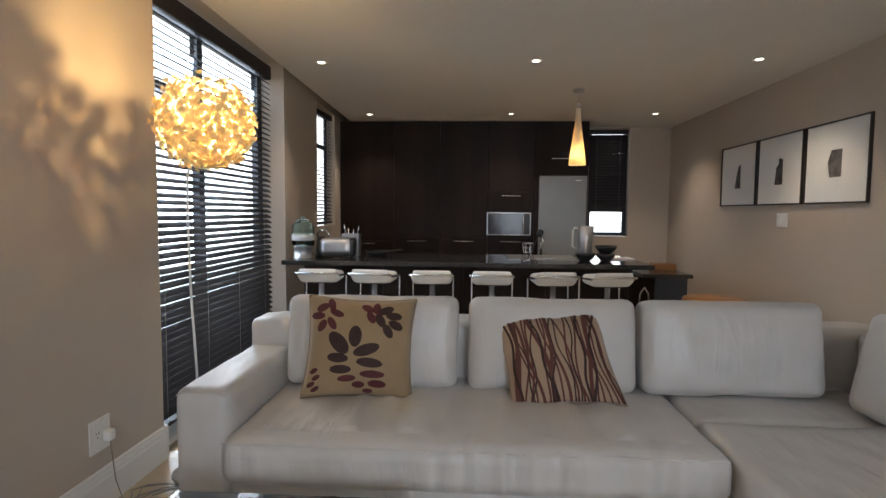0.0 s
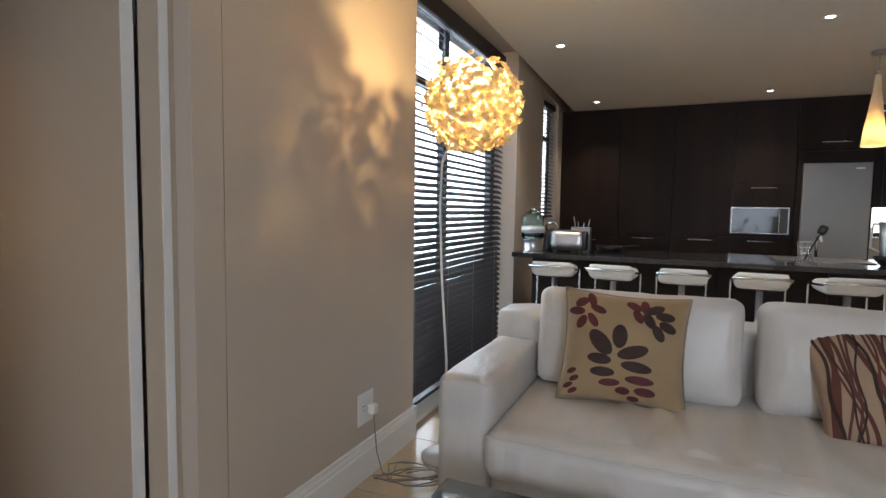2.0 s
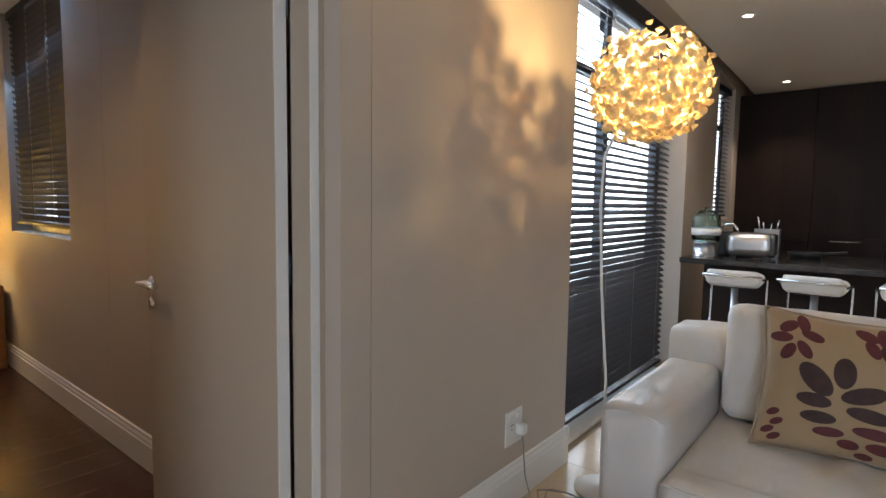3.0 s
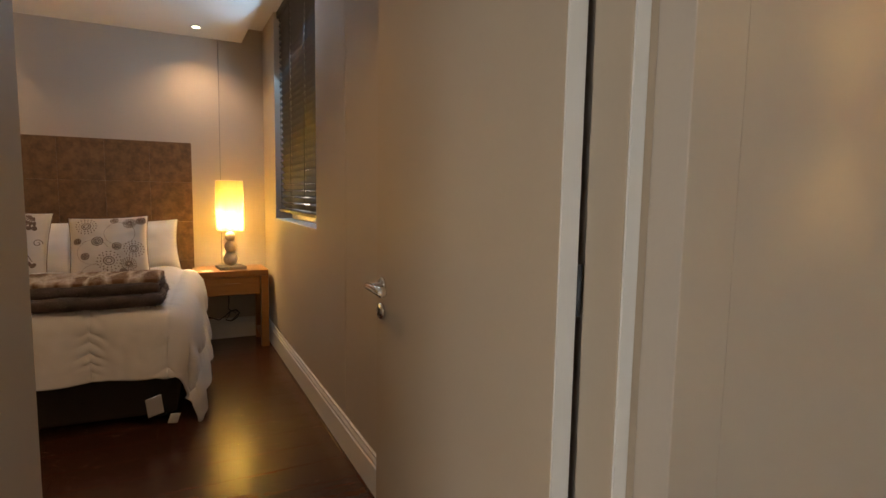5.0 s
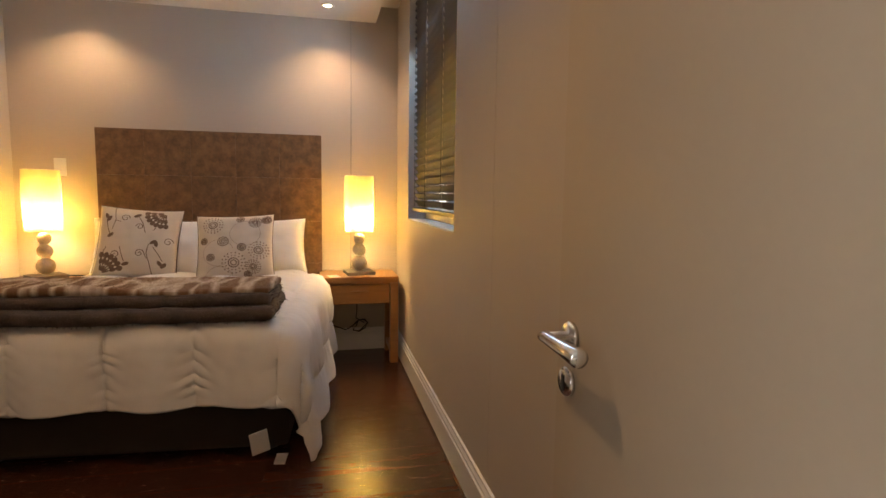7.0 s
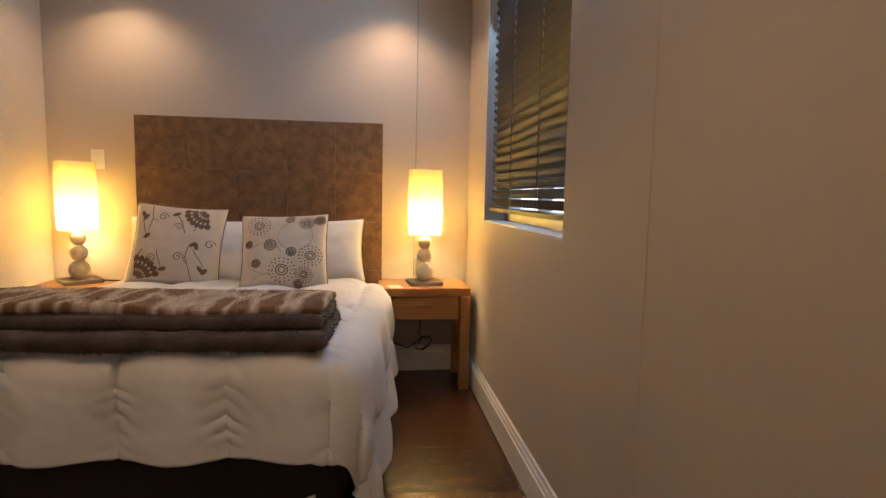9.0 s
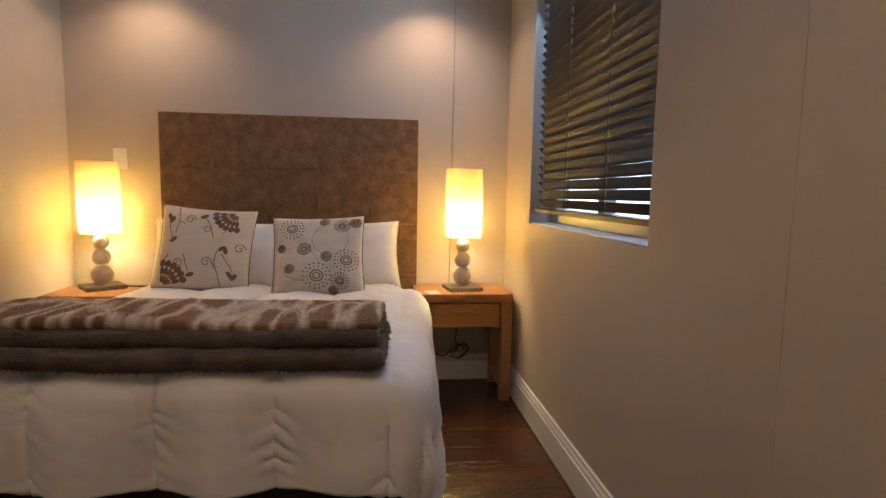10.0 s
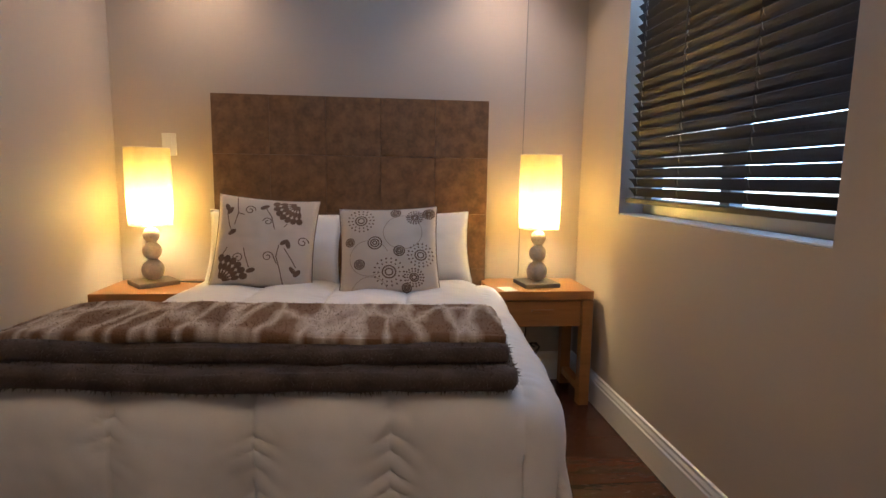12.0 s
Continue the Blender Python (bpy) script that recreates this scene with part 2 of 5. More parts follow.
def box(bm, x0, y0, z0, x1, y1, z1, bevel=0.0):
    x0, x1, y0, y1, z0, z1 = min(x0, x1), max(x0, x1), min(y0, y1), max(y0, y1), min(z0, z1), max(z0, z1)
    r = bmesh.ops.create_cube(bm, size=1.0)
    for v in r["verts"]:
        v.co = Vector((x0 + (v.co.x + 0.5) * (x1 - x0), y0 + (v.co.y + 0.5) * (y1 - y0), z0 + (v.co.z + 0.5) * (z1 - z0)))
    if bevel:
        es = list({e for v in r["verts"] for e in v.link_edges})
        bmesh.ops.bevel(bm, geom=es, offset=bevel, segments=2, affect="EDGES", profile=0.5)
    return bm


def bx(*a, bevel=0.0):
    return box(bmesh.new(), *a, bevel=bevel)


def lathe(profile, seg=28, bm=None, at=(0, 0, 0)):
    """A turned shape from (radius, height) pairs."""
    bm = bm or bmesh.new()
    rings = []
    for r, z in profile:
        rings.append([bm.verts.new((at[0] + max(r, 1e-4) * math.cos(a), at[1] + max(r, 1e-4) * math.sin(a), at[2] + z))
                      for a in (2 * math.pi * i / seg for i in range(seg))])
    for a, b in zip(rings, rings[1:]):
        for i in range(seg):
            f = bm.faces.new((a[i], a[(i + 1) % seg], b[(i + 1) % seg], b[i]))
            f.smooth = True
    bm.faces.new(list(reversed(rings[0])))
    bm.faces.new(rings[-1])
    return bm


def tube(points, r, seg=8, bm=None, closed=False):
    """A round bar along a line of points."""
    bm = bm or bmesh.new()
    pts = [Vector(p) for p in points]
    rings, n = [], len(pts)
    up = Vector((0.13, 0.21, 0.97)).normalized()
    for i, p in enumerate(pts):
        a = pts[(i - 1) % n] if closed or i else pts[0]
        b = pts[(i + 1) % n] if closed or i < n - 1 else pts[-1]
        d = (b - a).normalized()
        s = d.cross(up)
        if s.length < 0.05:
            s = d.cross(Vector((1, 0, 0)))
        s.normalize()
        t = d.cross(s).normalized()
        rings.append([bm.verts.new(p + r * (math.cos(q) * s + math.sin(q) * t)) for q in (2 * math.pi * k / seg for k in range(seg))])
    last = n if closed else n - 1
    for i in range(last):
        a, b = rings[i], rings[(i + 1) % n]
        for k in range(seg):
            f = bm.faces.new((a[k], a[(k + 1) % seg], b[(k + 1) % seg], b[k]))
            f.smooth = True
    if not closed:
        bm.faces.new(list(reversed(rings[0])))
        bm.faces.new(rings[-1])
    return bm


def soft(sx, sy, sz, r, n=14, puff=0.0, wrinkle=0.0, seed=0.0, freq=6.0, fold=None):
    """A padded box centred on the origin: rounded edges, a swollen top and bottom, fine creases."""
    bm = bmesh.new()
    bmesh.ops.create_cube(bm, size=2.0)
    bmesh.ops.subdivide_edges(bm, edges=bm.edges[:], cuts=n, use_grid_fill=True)
    h = Vector((sx / 2, sy / 2, sz / 2))
    for v in bm.verts:
        u = v.co.copy()
        p = Vector((u.x * h.x, u.y * h.y, u.z * h.z))
        q = Vector([max(-(h[i] - r), min(h[i] - r, p[i])) for i in range(3)])
        d = p - q
        if d.length > 1e-6:
            p = q + d.normalized() * r
        thin = min(range(3), key=lambda i: h[i])
        o = [i for i in range(3) if i != thin]
        b = max(0, 1 - u[o[0]] ** 2) * max(0, 1 - u[o[1]] ** 2)
        p[thin] += math.copysign(puff * b ** 0.7, u[thin]) if abs(u[thin]) > 0.6 else 0
        if wrinkle:
            w = noise.noise(Vector((p.x * freq, p.y * freq, p.z * freq + seed))) + 0.5 * noise.noise(p * freq * 2.7 + Vector((seed, 3, 1)))
            p += v.normal * wrinkle * w
        if fold:
            p += fold(u, p)
        v.co = p
    for f in bm.faces:
        f.smooth = True
    bm.normal_update()
    return bm


def moved(bm, m):
    bmesh.ops.transform(bm, matrix=m, verts=bm.verts[:])
    return bm


def mesh_of(name, bm, material):
    me = bpy.data.meshes.new(name)
    bmesh.ops.recalc_face_normals(bm, faces=bm.faces[:])
    bm.to_mesh(me)
    bm.free()
    me.materials.append(material)
    return me


def part(name, bm, material, parent, label="", m=None):
    ob = new(name, mesh_of(name, bm, material))
    ob.parent = parent
    if m is not None:
        ob.matrix_basis = m
    return tagged(ob, label)


PLACE = Matrix.Identity(4)


def thing(name, label, category, at=(0, 0, 0), rz=0.0, group=""):
    ob = new(name)
    ob.empty_display_size = 0.1
    ob.matrix_basis = PLACE @ pose(*at, 0, 0, rz)
    return tagged(ob, label, category, group)


def solid(name, bm, material, label, category, at=(0, 0, 0), rz=0.0, group=""):
    ob = new(name, mesh_of(name, bm, material))
    ob.matrix_basis = PLACE @ pose(*at, 0, 0, rz)
    return tagged(ob, label, category, group)


def structure(name, bm, material, label, category="wall"):
    return tagged(new(name, mesh_of(name, bm, material)), label, category, kind="structure")


def holed(u0, u1, z0, z1, holes):
    """Rectangles (ua, ub, za, zb) that fill a wall round its openings."""
    out, u = [], u0
    for a, b, za, zb in sorted(holes):
        if a > u:
            out.append((u, a, z0, z1))
        if za > z0:
            out.append((a, b, z0, za))
        if zb < z1:
            out.append((a, b, zb, z1))
        u = b
    if u < u1:
        out.append((u, u1, z0, z1))
    return out


def wall_along_y(x0, x1, y0, y1, z0, z1, holes=()):
    bm = bmesh.new()
    for a, b, c, d in holed(y0, y1, z0, z1, holes):
        box(bm, x0, a, c, x1, b, d)
    return bm


def wall_along_x(y0, y1, x0, x1, z0, z1, holes=()):
    bm = bmesh.new()
    for a, b, c, d in holed(x0, x1, z0, z1, holes):
        box(bm, a, y0, c, b, y1, d)
    return bm


def prism(points, z0, z1):
    bm = bmesh.new()
    lo = [bm.verts.new((x, y, z0)) for x, y in points]
    hi = [bm.verts.new((x, y, z1)) for x, y in points]
    bm.faces.new(list(reversed(lo)))
    bm.faces.new(hi)
    for i in range(len(points)):
        j = (i + 1) % len(points)
        bm.faces.new((lo[i], lo[j], hi[j], hi[i]))
    return bm


# ---- large structure ----
LEFT, RIGHT, REAR, FAR, CEILING = -1.385, 2.97, -3.2, 7.70, 2.537
SKEW = 0.05
# bedroom: wall behind the bed, wall opposite the window, window wall
HEAD, SIDE, SILLWALL = -5.70, -1.165, 1.415


def lean(bm):
    for v in bm.verts:
        v.co.x -= SKEW * max(0, v.co.y - 4.72)
    return bm


def backdrop(name, m, w, h):
    structure(name, moved(bx(-w / 2, -0.02, 0, w / 2, 0, h), m), SKYGLOW, "bright overcast distance outside the windows", "backdrop")


SKYGLOW = glow_mat("overcast_distance", (0.86, 0.94, 1.0), 2.2)
backdrop("backdrop_north", pose(0, 13, -0.12), 24, 9)
backdrop("backdrop_west", pose(-11, 8, -0.12, 0, 0, 90), 12, 9)
structure("ground", bx(-60, -60, -0.30, 60, 60, -0.12), GROUND, "grey paved ground outside the house", "ground")
floor_living = structure("floor_living", bx(-1.66, REAR, -0.10, RIGHT, FAR, -0.006), GROUT, "cream tiled living room floor with thin grout lines", "floor")
floor_bedroom = structure("floor_bedroom", bx(HEAD, SIDE, -0.10, -1.664, SILLWALL, -0.006), BLACK, "dark red-brown laminate bedroom floor", "floor")

structure("wall_west", wall_along_y(-1.66, LEFT, REAR, 4.72, 0, 2.75, [(0.36, 1.475, 0, 2.06), (2.80, 4.72, 0, 2.62)]), PAINT,
          "beige painted wall with a doorway and a patio opening")
structure("wall_kitchen_side", lean(wall_along_y(-1.53, LEFT, 4.72, FAR + 0.2, 0, 2.75, [(5.87, 6.79, 1.17, 2.54)])), PAINT,
          "beige painted kitchen wall with a tall window")
structure("wall_north", wall_along_x(FAR, FAR + 0.2, -1.56, RIGHT + 0.2, 0, 2.75, [(1.86, 2.42, 1.03, 2.52)]), PAINT,
          "beige painted kitchen wall with a narrow window")
structure("wall_east", wall_along_y(RIGHT, RIGHT + 0.2, REAR, FAR, 0, 2.75), PAINT, "plain beige painted wall with three framed pictures")
# unseen wall; its opening is made up to let the rear fill in
structure("wall_south", wall_along_x(REAR - 0.2, REAR, -1.66, RIGHT + 0.2, 0, 2.75, [(-0.2, 2.4, 0.5, 2.45)]), PAINT, "unseen beige wall behind the walk, with an added window")
structure("ceiling_living", prism([(-1.29, REAR), (RIGHT, REAR), (RIGHT, FAR), (-1.385, FAR), (-1.30, 3.2)], CEILING, CEILING + 0.08), CEIL,
          "off-white dropped living room ceiling", "ceiling")
structure("ceiling_upper", bx(-2.0, REAR - 0.2, 2.75, RIGHT + 0.2, FAR + 0.2, 2.85), CEIL, "off-white upper ceiling", "ceiling")

structure("wall_head", wall_along_y(HEAD - 0.20, HEAD, SIDE - 0.20, SILLWALL + 0.22, 0, 2.70), PAINT, "beige painted bedroom wall behind the bed")
structure("wall_window", wall_along_x(SILLWALL, SILLWALL + 0.22, HEAD, -1.66, 0, 2.70, [(-5.15, -3.868, 1.045, 2.62)]), PAINT,
          "beige painted bedroom wall with a blind-covered window")
structure("wall_bedroom_south", wall_along_x(SIDE - 0.20, SIDE, HEAD, -2.26, 0, 2.70), PAINT, "beige painted bedroom wall")
structure("wall_passage", prism([(-2.26, SIDE - 0.20), (-1.66, SIDE - 0.20), (-1.66, 0.36), (-2.26, 0.40)], 0, 2.70), PAINT, "beige painted wall corner beside the doorway")
structure("ceiling_bedroom", bx(HEAD, SIDE, 2.48, -1.66, 1.25, 2.57), CEIL, "off-white dropped bedroom ceiling with an edge gap", "ceiling")
structure("ceiling_bedroom_upper", bx(HEAD - 0.20, SIDE - 0.20, 2.70, -1.66, SILLWALL + 0.22, 2.80), CEIL, "off-white upper bedroom ceiling", "ceiling")
structure("ceiling_cove", bx(HEAD, 1.245, 2.60, -1.66, SILLWALL + 0.02, 2.70), CEIL, "off-white ceiling recess above the window", "ceiling")


def skirting(name, a, b, normal, h=0.17, t=0.018):
    """A moulded board from a to b along a wall that faces normal."""
    d = Vector((b[0] - a[0], b[1] - a[1], 0))
    n = Vector((*normal, 0))
    prof = [(0, 0), (t, 0), (t, h * 0.72), (t * 0.75, h * 0.76), (t * 0.75, h * 0.82), (t * 0.45, h * 0.9), (t * 0.45, h * 0.97), (0, h)]
    bm = bmesh.new()
    ends = []
    for p in (Vector((*a, 0)), Vector((*b, 0))):
        ends.append([bm.verts.new(p + n * q + Vector((0, 0, z))) for q, z in prof])
    for i in range(len(prof)):
        j = (i + 1) % len(prof)
        bm.faces.new((ends[0][i], ends[0][j], ends[1][j], ends[1][i]))
    bm.faces.new(ends[0])
    bm.faces.new(list(reversed(ends[1])))
    return structure(name, bm, WHITE, "white moulded skirting board", "skirting board")


skirting("baseboard_1", (LEFT, 1.49), (LEFT, 2.80), (1, 0), 0.18)
skirting("baseboard_2", (LEFT, 4.72), (-1.428, 5.1), (1, 0), 0.20)
skirting("baseboard_3", (HEAD, SILLWALL), (-1.66, SILLWALL), (0, -1), 0.172)
skirting("baseboard_4", (HEAD, SIDE), (HEAD, SILLWALL), (1, 0), 0.172)
skirting("baseboard_5", (HEAD, SIDE), (-2.26, SIDE), (0, 1), 0.172)
skirting("baseboard_6", (LEFT, REAR), (LEFT, 0.25), (1, 0), 0.18)
skirting("baseboard_7", (RIGHT, REAR), (RIGHT, FAR), (-1, 0), 0.20)
structure("baseboard_9", bx(-1.56, 2.800, 0, LEFT + 0.018, 2.818, 0.18, bevel=0.003), WHITE, "white skirting returning round the wall corner", "skirting board")
structure("trim_patio", bx(-1.64, 4.69, 0.0, LEFT + 0.004, 4.718, 2.62, bevel=0.002), PAINT, "beige lining of the patio opening", "trim")
structure("trim_patio_sill", bx(-1.66, 2.84, -0.004, -1.45, 4.69, 0.02, bevel=0.004), WHITE, "white sill of the patio doors", "sill")

structure("trim_wall_joint", bx(-3.314, SILLWALL - 0.0012, 0.175, -3.308, SILLWALL + 0.01, 2.60, bevel=0.0005), PAINT, "faint upright joint in the painted bedroom wall", "trim")

# doorway: flush frame board, rebate with a white-edged stop, door leaf folded back into the bedroom
frame_1 = structure("door_frame_1", bx(-1.60, 1.352, 0, LEFT + 0.003, 1.471, 2.16, bevel=0.002), PAINT, "beige painted door frame with white edges", "door frame")
part("stop", bx(-1.531, 1.298, 0, -1.4475, 1.3515, 2.06, bevel=0.002), DOORPAINT, frame_1)
part("stop_edge", bx(-1.447, 1.300, 0, -1.443, 1.328, 2.06), WHITE, frame_1, "white edge strip")
part("far_frame", bx(-1.60, 0.361, 0, LEFT + 0.003, 0.400, 2.059, bevel=0.002), PAINT, frame_1)
part("head_frame", bx(-1.60, 0.4005, 2.02, LEFT + 0.003, 1.3515, 2.059, bevel=0.002), PAINT, frame_1)

door_1 = structure("door_1", bx(-2.424, 1.252, 0.012, -1.5445, 1.292, 2.03, bevel=0.002), DOORPAINT, "flat beige bedroom door standing open", "door")
part("hinge_edge", bx(-1.544, 1.253, 0.012, -1.540, 1.291, 2.03), WHITE, door_1, "white door edge")
part("lock_edge", bx(-2.4285, 1.255, 0.012, -2.4245, 1.289, 2.03), WHITE, door_1, "white door edge")
for hz in (0.25, 1.05, 1.8):
    part("hinge", lathe([(0.004, 0), (0.004, 0.09)], 10, at=(-1.5375, 1.2945, hz)), ALU, door_1)
hx, hz = -2.368, 0.975
handle = part("door_handle", moved(lathe([(0.026, 0), (0.026, 0.006), (0.022, 0.010), (0.010, 0.011), (0.010, 0.042)], 24), pose(hx, 1.2515, hz, 90)), CHROME, door_1, "chrome lever handle")
part("lever", moved(lathe([(0.001, -0.014), (0.010, -0.013), (0.0105, 0), (0.0125, 0.06), (0.0155, 0.118), (0.0145, 0.121), (0.001, 0.1215)], 20), pose(hx, 1.204, hz, 0, 90, 0)), CHROME, handle)
part("key_rosette", moved(lathe([(0.026, 0), (0.026, 0.006), (0.021, 0.010), (0.001, 0.010)], 24), pose(hx - 0.008, 1.2515, hz - 0.082, 90)), CHROME, door_1, "chrome keyhole plate")
part("keyhole", bx(hx - 0.012, 1.2395, hz - 0.097, hx - 0.004, 1.2415, hz - 0.069), BLACK, door_1)


def socket_plate(name, label, m, w, h, rockers, plug=False):
    t = tagged(new(name), label, "wall plate")
    t.matrix_basis = m
    part("plate", bx(-w / 2, -0.008, -h / 2, w / 2, 0, h / 2, bevel=0.003), PLATE, t)
    for rx, rz_, rw, rh in rockers:
        part("rocker", bx(rx - rw / 2, -0.0125, rz_ - rh / 2, rx + rw / 2, -0.007, rz_ + rh / 2, bevel=0.002), PLATE, t)
    if plug:
        for px_, pz_ in ((-0.027, 0.012), (-0.012, 0.012), (-0.0195, -0.008)):
            part("pin_hole", moved(lathe([(0.0035, 0), (0.0035, 0.001)], 10), pose(px_, -0.0078, pz_, 90)), BLACK, t)
        part("plug", moved(soft(0.045, 0.04, 0.05, 0.012, 6), pose(0.03, -0.027, -0.012)), PLATE, t, "white plug pushed into the socket")
    return t


socket_plate("power_socket", "white square wall socket with a plug in it", pose(LEFT, 2.305, 0.340, 0, 0, 90), 0.13, 0.15, [(-0.03, 0.048, 0.03, 0.022), (0.03, 0.048, 0.03, 0.022)], True)
socket_plate("light_switch", "white light switch plate beside the headboard", pose(HEAD, -0.882, 1.365, 0, 0, 90), 0.075, 0.12, [(0, 0.02, 0.03, 0.05)])
socket_plate("light_switch", "pair of white light switches below the pictures", pose(RIGHT, 4.93, 1.30, 0, 0, -90), 0.16, 0.12, [(-0.04, 0, 0.03, 0.06), (0.04, 0, 0.03, 0.06)])

# ---- windows and blinds ----


def window(name, label, w, h, m, mullions, transoms, material, depth=0.05, bar=0.05, glass=True):
    """Frame in its own xz plane, w wide and h high, with bars at the given fractions."""
    t = tagged(new(name), label, "window", kind="structure")
    t.matrix_basis = m
    for n_, a in (("frame_side", (0, 0, bar, h)), ("frame_side", (w - bar, 0, w, h)), ("frame_rail", (bar, 0, w - bar, bar)), ("frame_rail", (bar, h - bar, w - bar, h))):
        part(n_, bx(a[0], -depth / 2, a[1], a[2], depth / 2, a[3], bevel=0.004), material, t)
    for f, b in mullions:
        part("mullion", bx(f * w - b / 2, -depth / 2, bar, f * w + b / 2, depth / 2, h - bar, bevel=0.004), material, t)
    for f, a, b, k in transoms:
        part("transom", bx(a * w + bar, -depth / 2, f * h - k / 2, b * w - bar / 2, depth / 2, f * h + k / 2, bevel=0.004), material, t)
    if glass:
        cuts = [0] + [f for f, _ in mullions] + [1]
        for a, b in zip(cuts, cuts[1:]):
            g = part("pane", bx(a * w + 0.02, -0.003, 0.02, b * w - 0.02, 0.003, h - 0.02), GLASS, t)
            g.visible_shadow = False
    return t


def blind(name, label, m, w, top, bottom, tilt, pitch=0.044, slat=0.050, cords=(0.12, 0.5, 0.88), jitter=1.5, pelmet=0.06, rungs=False):
    """A venetian blind hung in its own xz plane; tilt turns the slats' inner edge down."""
    t = tagged(new(name), label, "blind")
    t.matrix_basis = m
    part("headrail", bx(0, -0.03, top - pelmet, w, 0.03, top, bevel=0.004), BLINDWOOD, t)
    bm = bmesh.new()
    n = 4
    for s in (0, 1):
        for i in range(n + 1):
            y = -slat / 2 + slat * i / n
            z = 0.003 * (1 - (2 * i / n - 1) ** 2) + (0.0028 if s else 0)
            bm.verts.new((0.004, y, z))
            bm.verts.new((w - 0.004, y, z))
    bm.verts.ensure_lookup_table()
    v = bm.verts
    k = 2 * (n + 1)
    for i in range(n):
        for s in (0, k):
            bm.faces.new((v[s + 2 * i], v[s + 2 * i + 1], v[s + 2 * i + 3], v[s + 2 * i + 2]))
        for e in (0, 1):
            bm.faces.new((v[2 * i + e], v[2 * i + 2 + e], v[k + 2 * i + 2 + e], v[k + 2 * i + e]))
    for i in (0, n):
        bm.faces.new((v[2 * i], v[2 * i + 1], v[k + 2 * i + 1], v[k + 2 * i]))
    me = mesh_of("slat", bm, BLINDWOOD)
    z, rng, rb = top - pelmet - 0.03, random.Random(7), bmesh.new()
    while z > bottom + 0.035:
        s = new("slat", me)
        s.parent = t
        s.matrix_basis = pose(0, 0, z, tilt + rng.uniform(-jitter, jitter), rng.uniform(-0.12, 0.12), 0)
        if rungs:
            for c in cords:
                tube([(c * w, -0.021, z + 0.020), (c * w + 0.004, -0.022, z + 0.004), (c * w + 0.009, -0.020, z - 0.006)], 0.0014, 5, rb)
        z -= pitch
    if rungs:
        tagged(part("ladder_rung", rb, CORD, t), kind="stuff")
    part("bottom_rail", bx(0.002, -0.026, bottom, w - 0.002, 0.026, bottom + 0.022, bevel=0.004), BLINDWOOD, t)
    for c in cords:
        cb = bmesh.new()
        for y in (-0.027, 0.027):
            tube([(c * w, y, bottom + 0.02), (c * w, y, top - pelmet)], 0.0012, 5, cb)
        part("ladder_cord", cb, BLINDWOOD if rungs else CORD, t)
    return t


# patio doors: dark frames, one wide blind
window("window_1", "dark aluminium patio doors behind a venetian blind", 1.86, 2.56, pose(-1.61, 4.70, 0.03, 0, 0, -90), [(0.565, 0.07)], [(0.80, 0.565, 1, 0.05)], ALU, 0.06, 0.10)
blind("venetian_blind", "dark wooden venetian blind half open over patio doors", pose(-1.52, 4.685, 0, 0, 0, -90), 1.845, 2.58, 0.075, -36, cords=(0.1, 0.37, 0.63, 0.9), pelmet=0.11)
window("window_2", "narrow dark-framed kitchen side window", 0.90, 1.35, pose(-1.605, 6.78, 1.18, 0, 0, -90 - math.degrees(math.atan(SKEW))), [], [(0.7, 0, 1, 0.05)], ALU, 0.035, 0.04)
blind("venetian_blind", "dark venetian blind over the kitchen side window", pose(-1.548, 6.785, 0, 0, 0, -90 - math.degrees(math.atan(SKEW))), 0.90, 2.53, 1.20, -22, cords=(0.15, 0.85))
window("window_3", "narrow dark-framed window beside the tall cabinets", 0.55, 1.48, pose(1.865, FAR + 0.12, 1.035), [], [(0.25, 0, 1, 0.05)], ALU)
blind("venetian_blind", "dark venetian blind lowered over most of a narrow window", pose(1.866, FAR + 0.035, 0), 0.53, 2.51, 1.37, 62, cords=(0.2, 0.8), pitch=0.042)
window("window_4", "grey sliding bedroom window behind a blind", 1.27, 1.56, pose(-5.145, SILLWALL + 0.15, 1.05), [(0.5, 0.06)], [], ALUGREY, 0.06, 0.075)
blind("venetian_blind", "dark wooden venetian blind nearly closed over the bedroom window", pose(-5.14, SILLWALL + 0.05, 0), 1.262, 2.61, 1.105, -50, cords=(0.08, 0.36, 0.7), jitter=1.6, rungs=True)
structure("trim_window_sill", bx(-5.145, SILLWALL + 0.005, 1.046, -3.873, SILLWALL + 0.118, 1.052, bevel=0.002), WHITE, "white painted window sill", "sill")
# assumed window, out of view, set in the opening behind the rear fill
window("window_5", "unseen window added in the rear wall for the fill light", 2.58, 1.93, pose(-0.19, REAR - 0.1, 0.51), [(0.5, 0.06)], [], ALU)

# ---- lamps in the ceilings ----


def downlight(x, y, z, watts, category="ceiling light", group="", cone=100, color=WHITE_WARM):
    t = thing("downlight", "small recessed round white ceiling spotlight, lit", category, (x, y, z), group=group)
    part("ring", lathe([(0.028, -0.001), (0.046, -0.001), (0.046, -0.005), (0.030, -0.006), (0.028, -0.001)], 28), WHITE, t)
    part("bulb", lathe([(0.027, -0.0035), (0.020, -0.0025), (0.001, -0.002)], 20), SPOTGLOW, t, "glowing bulb")
    lamp("downlight_beam", "SPOT", look((x, y, z - 0.012), (x, y, 0)), watts, color, 0.025, cone, 0.7)


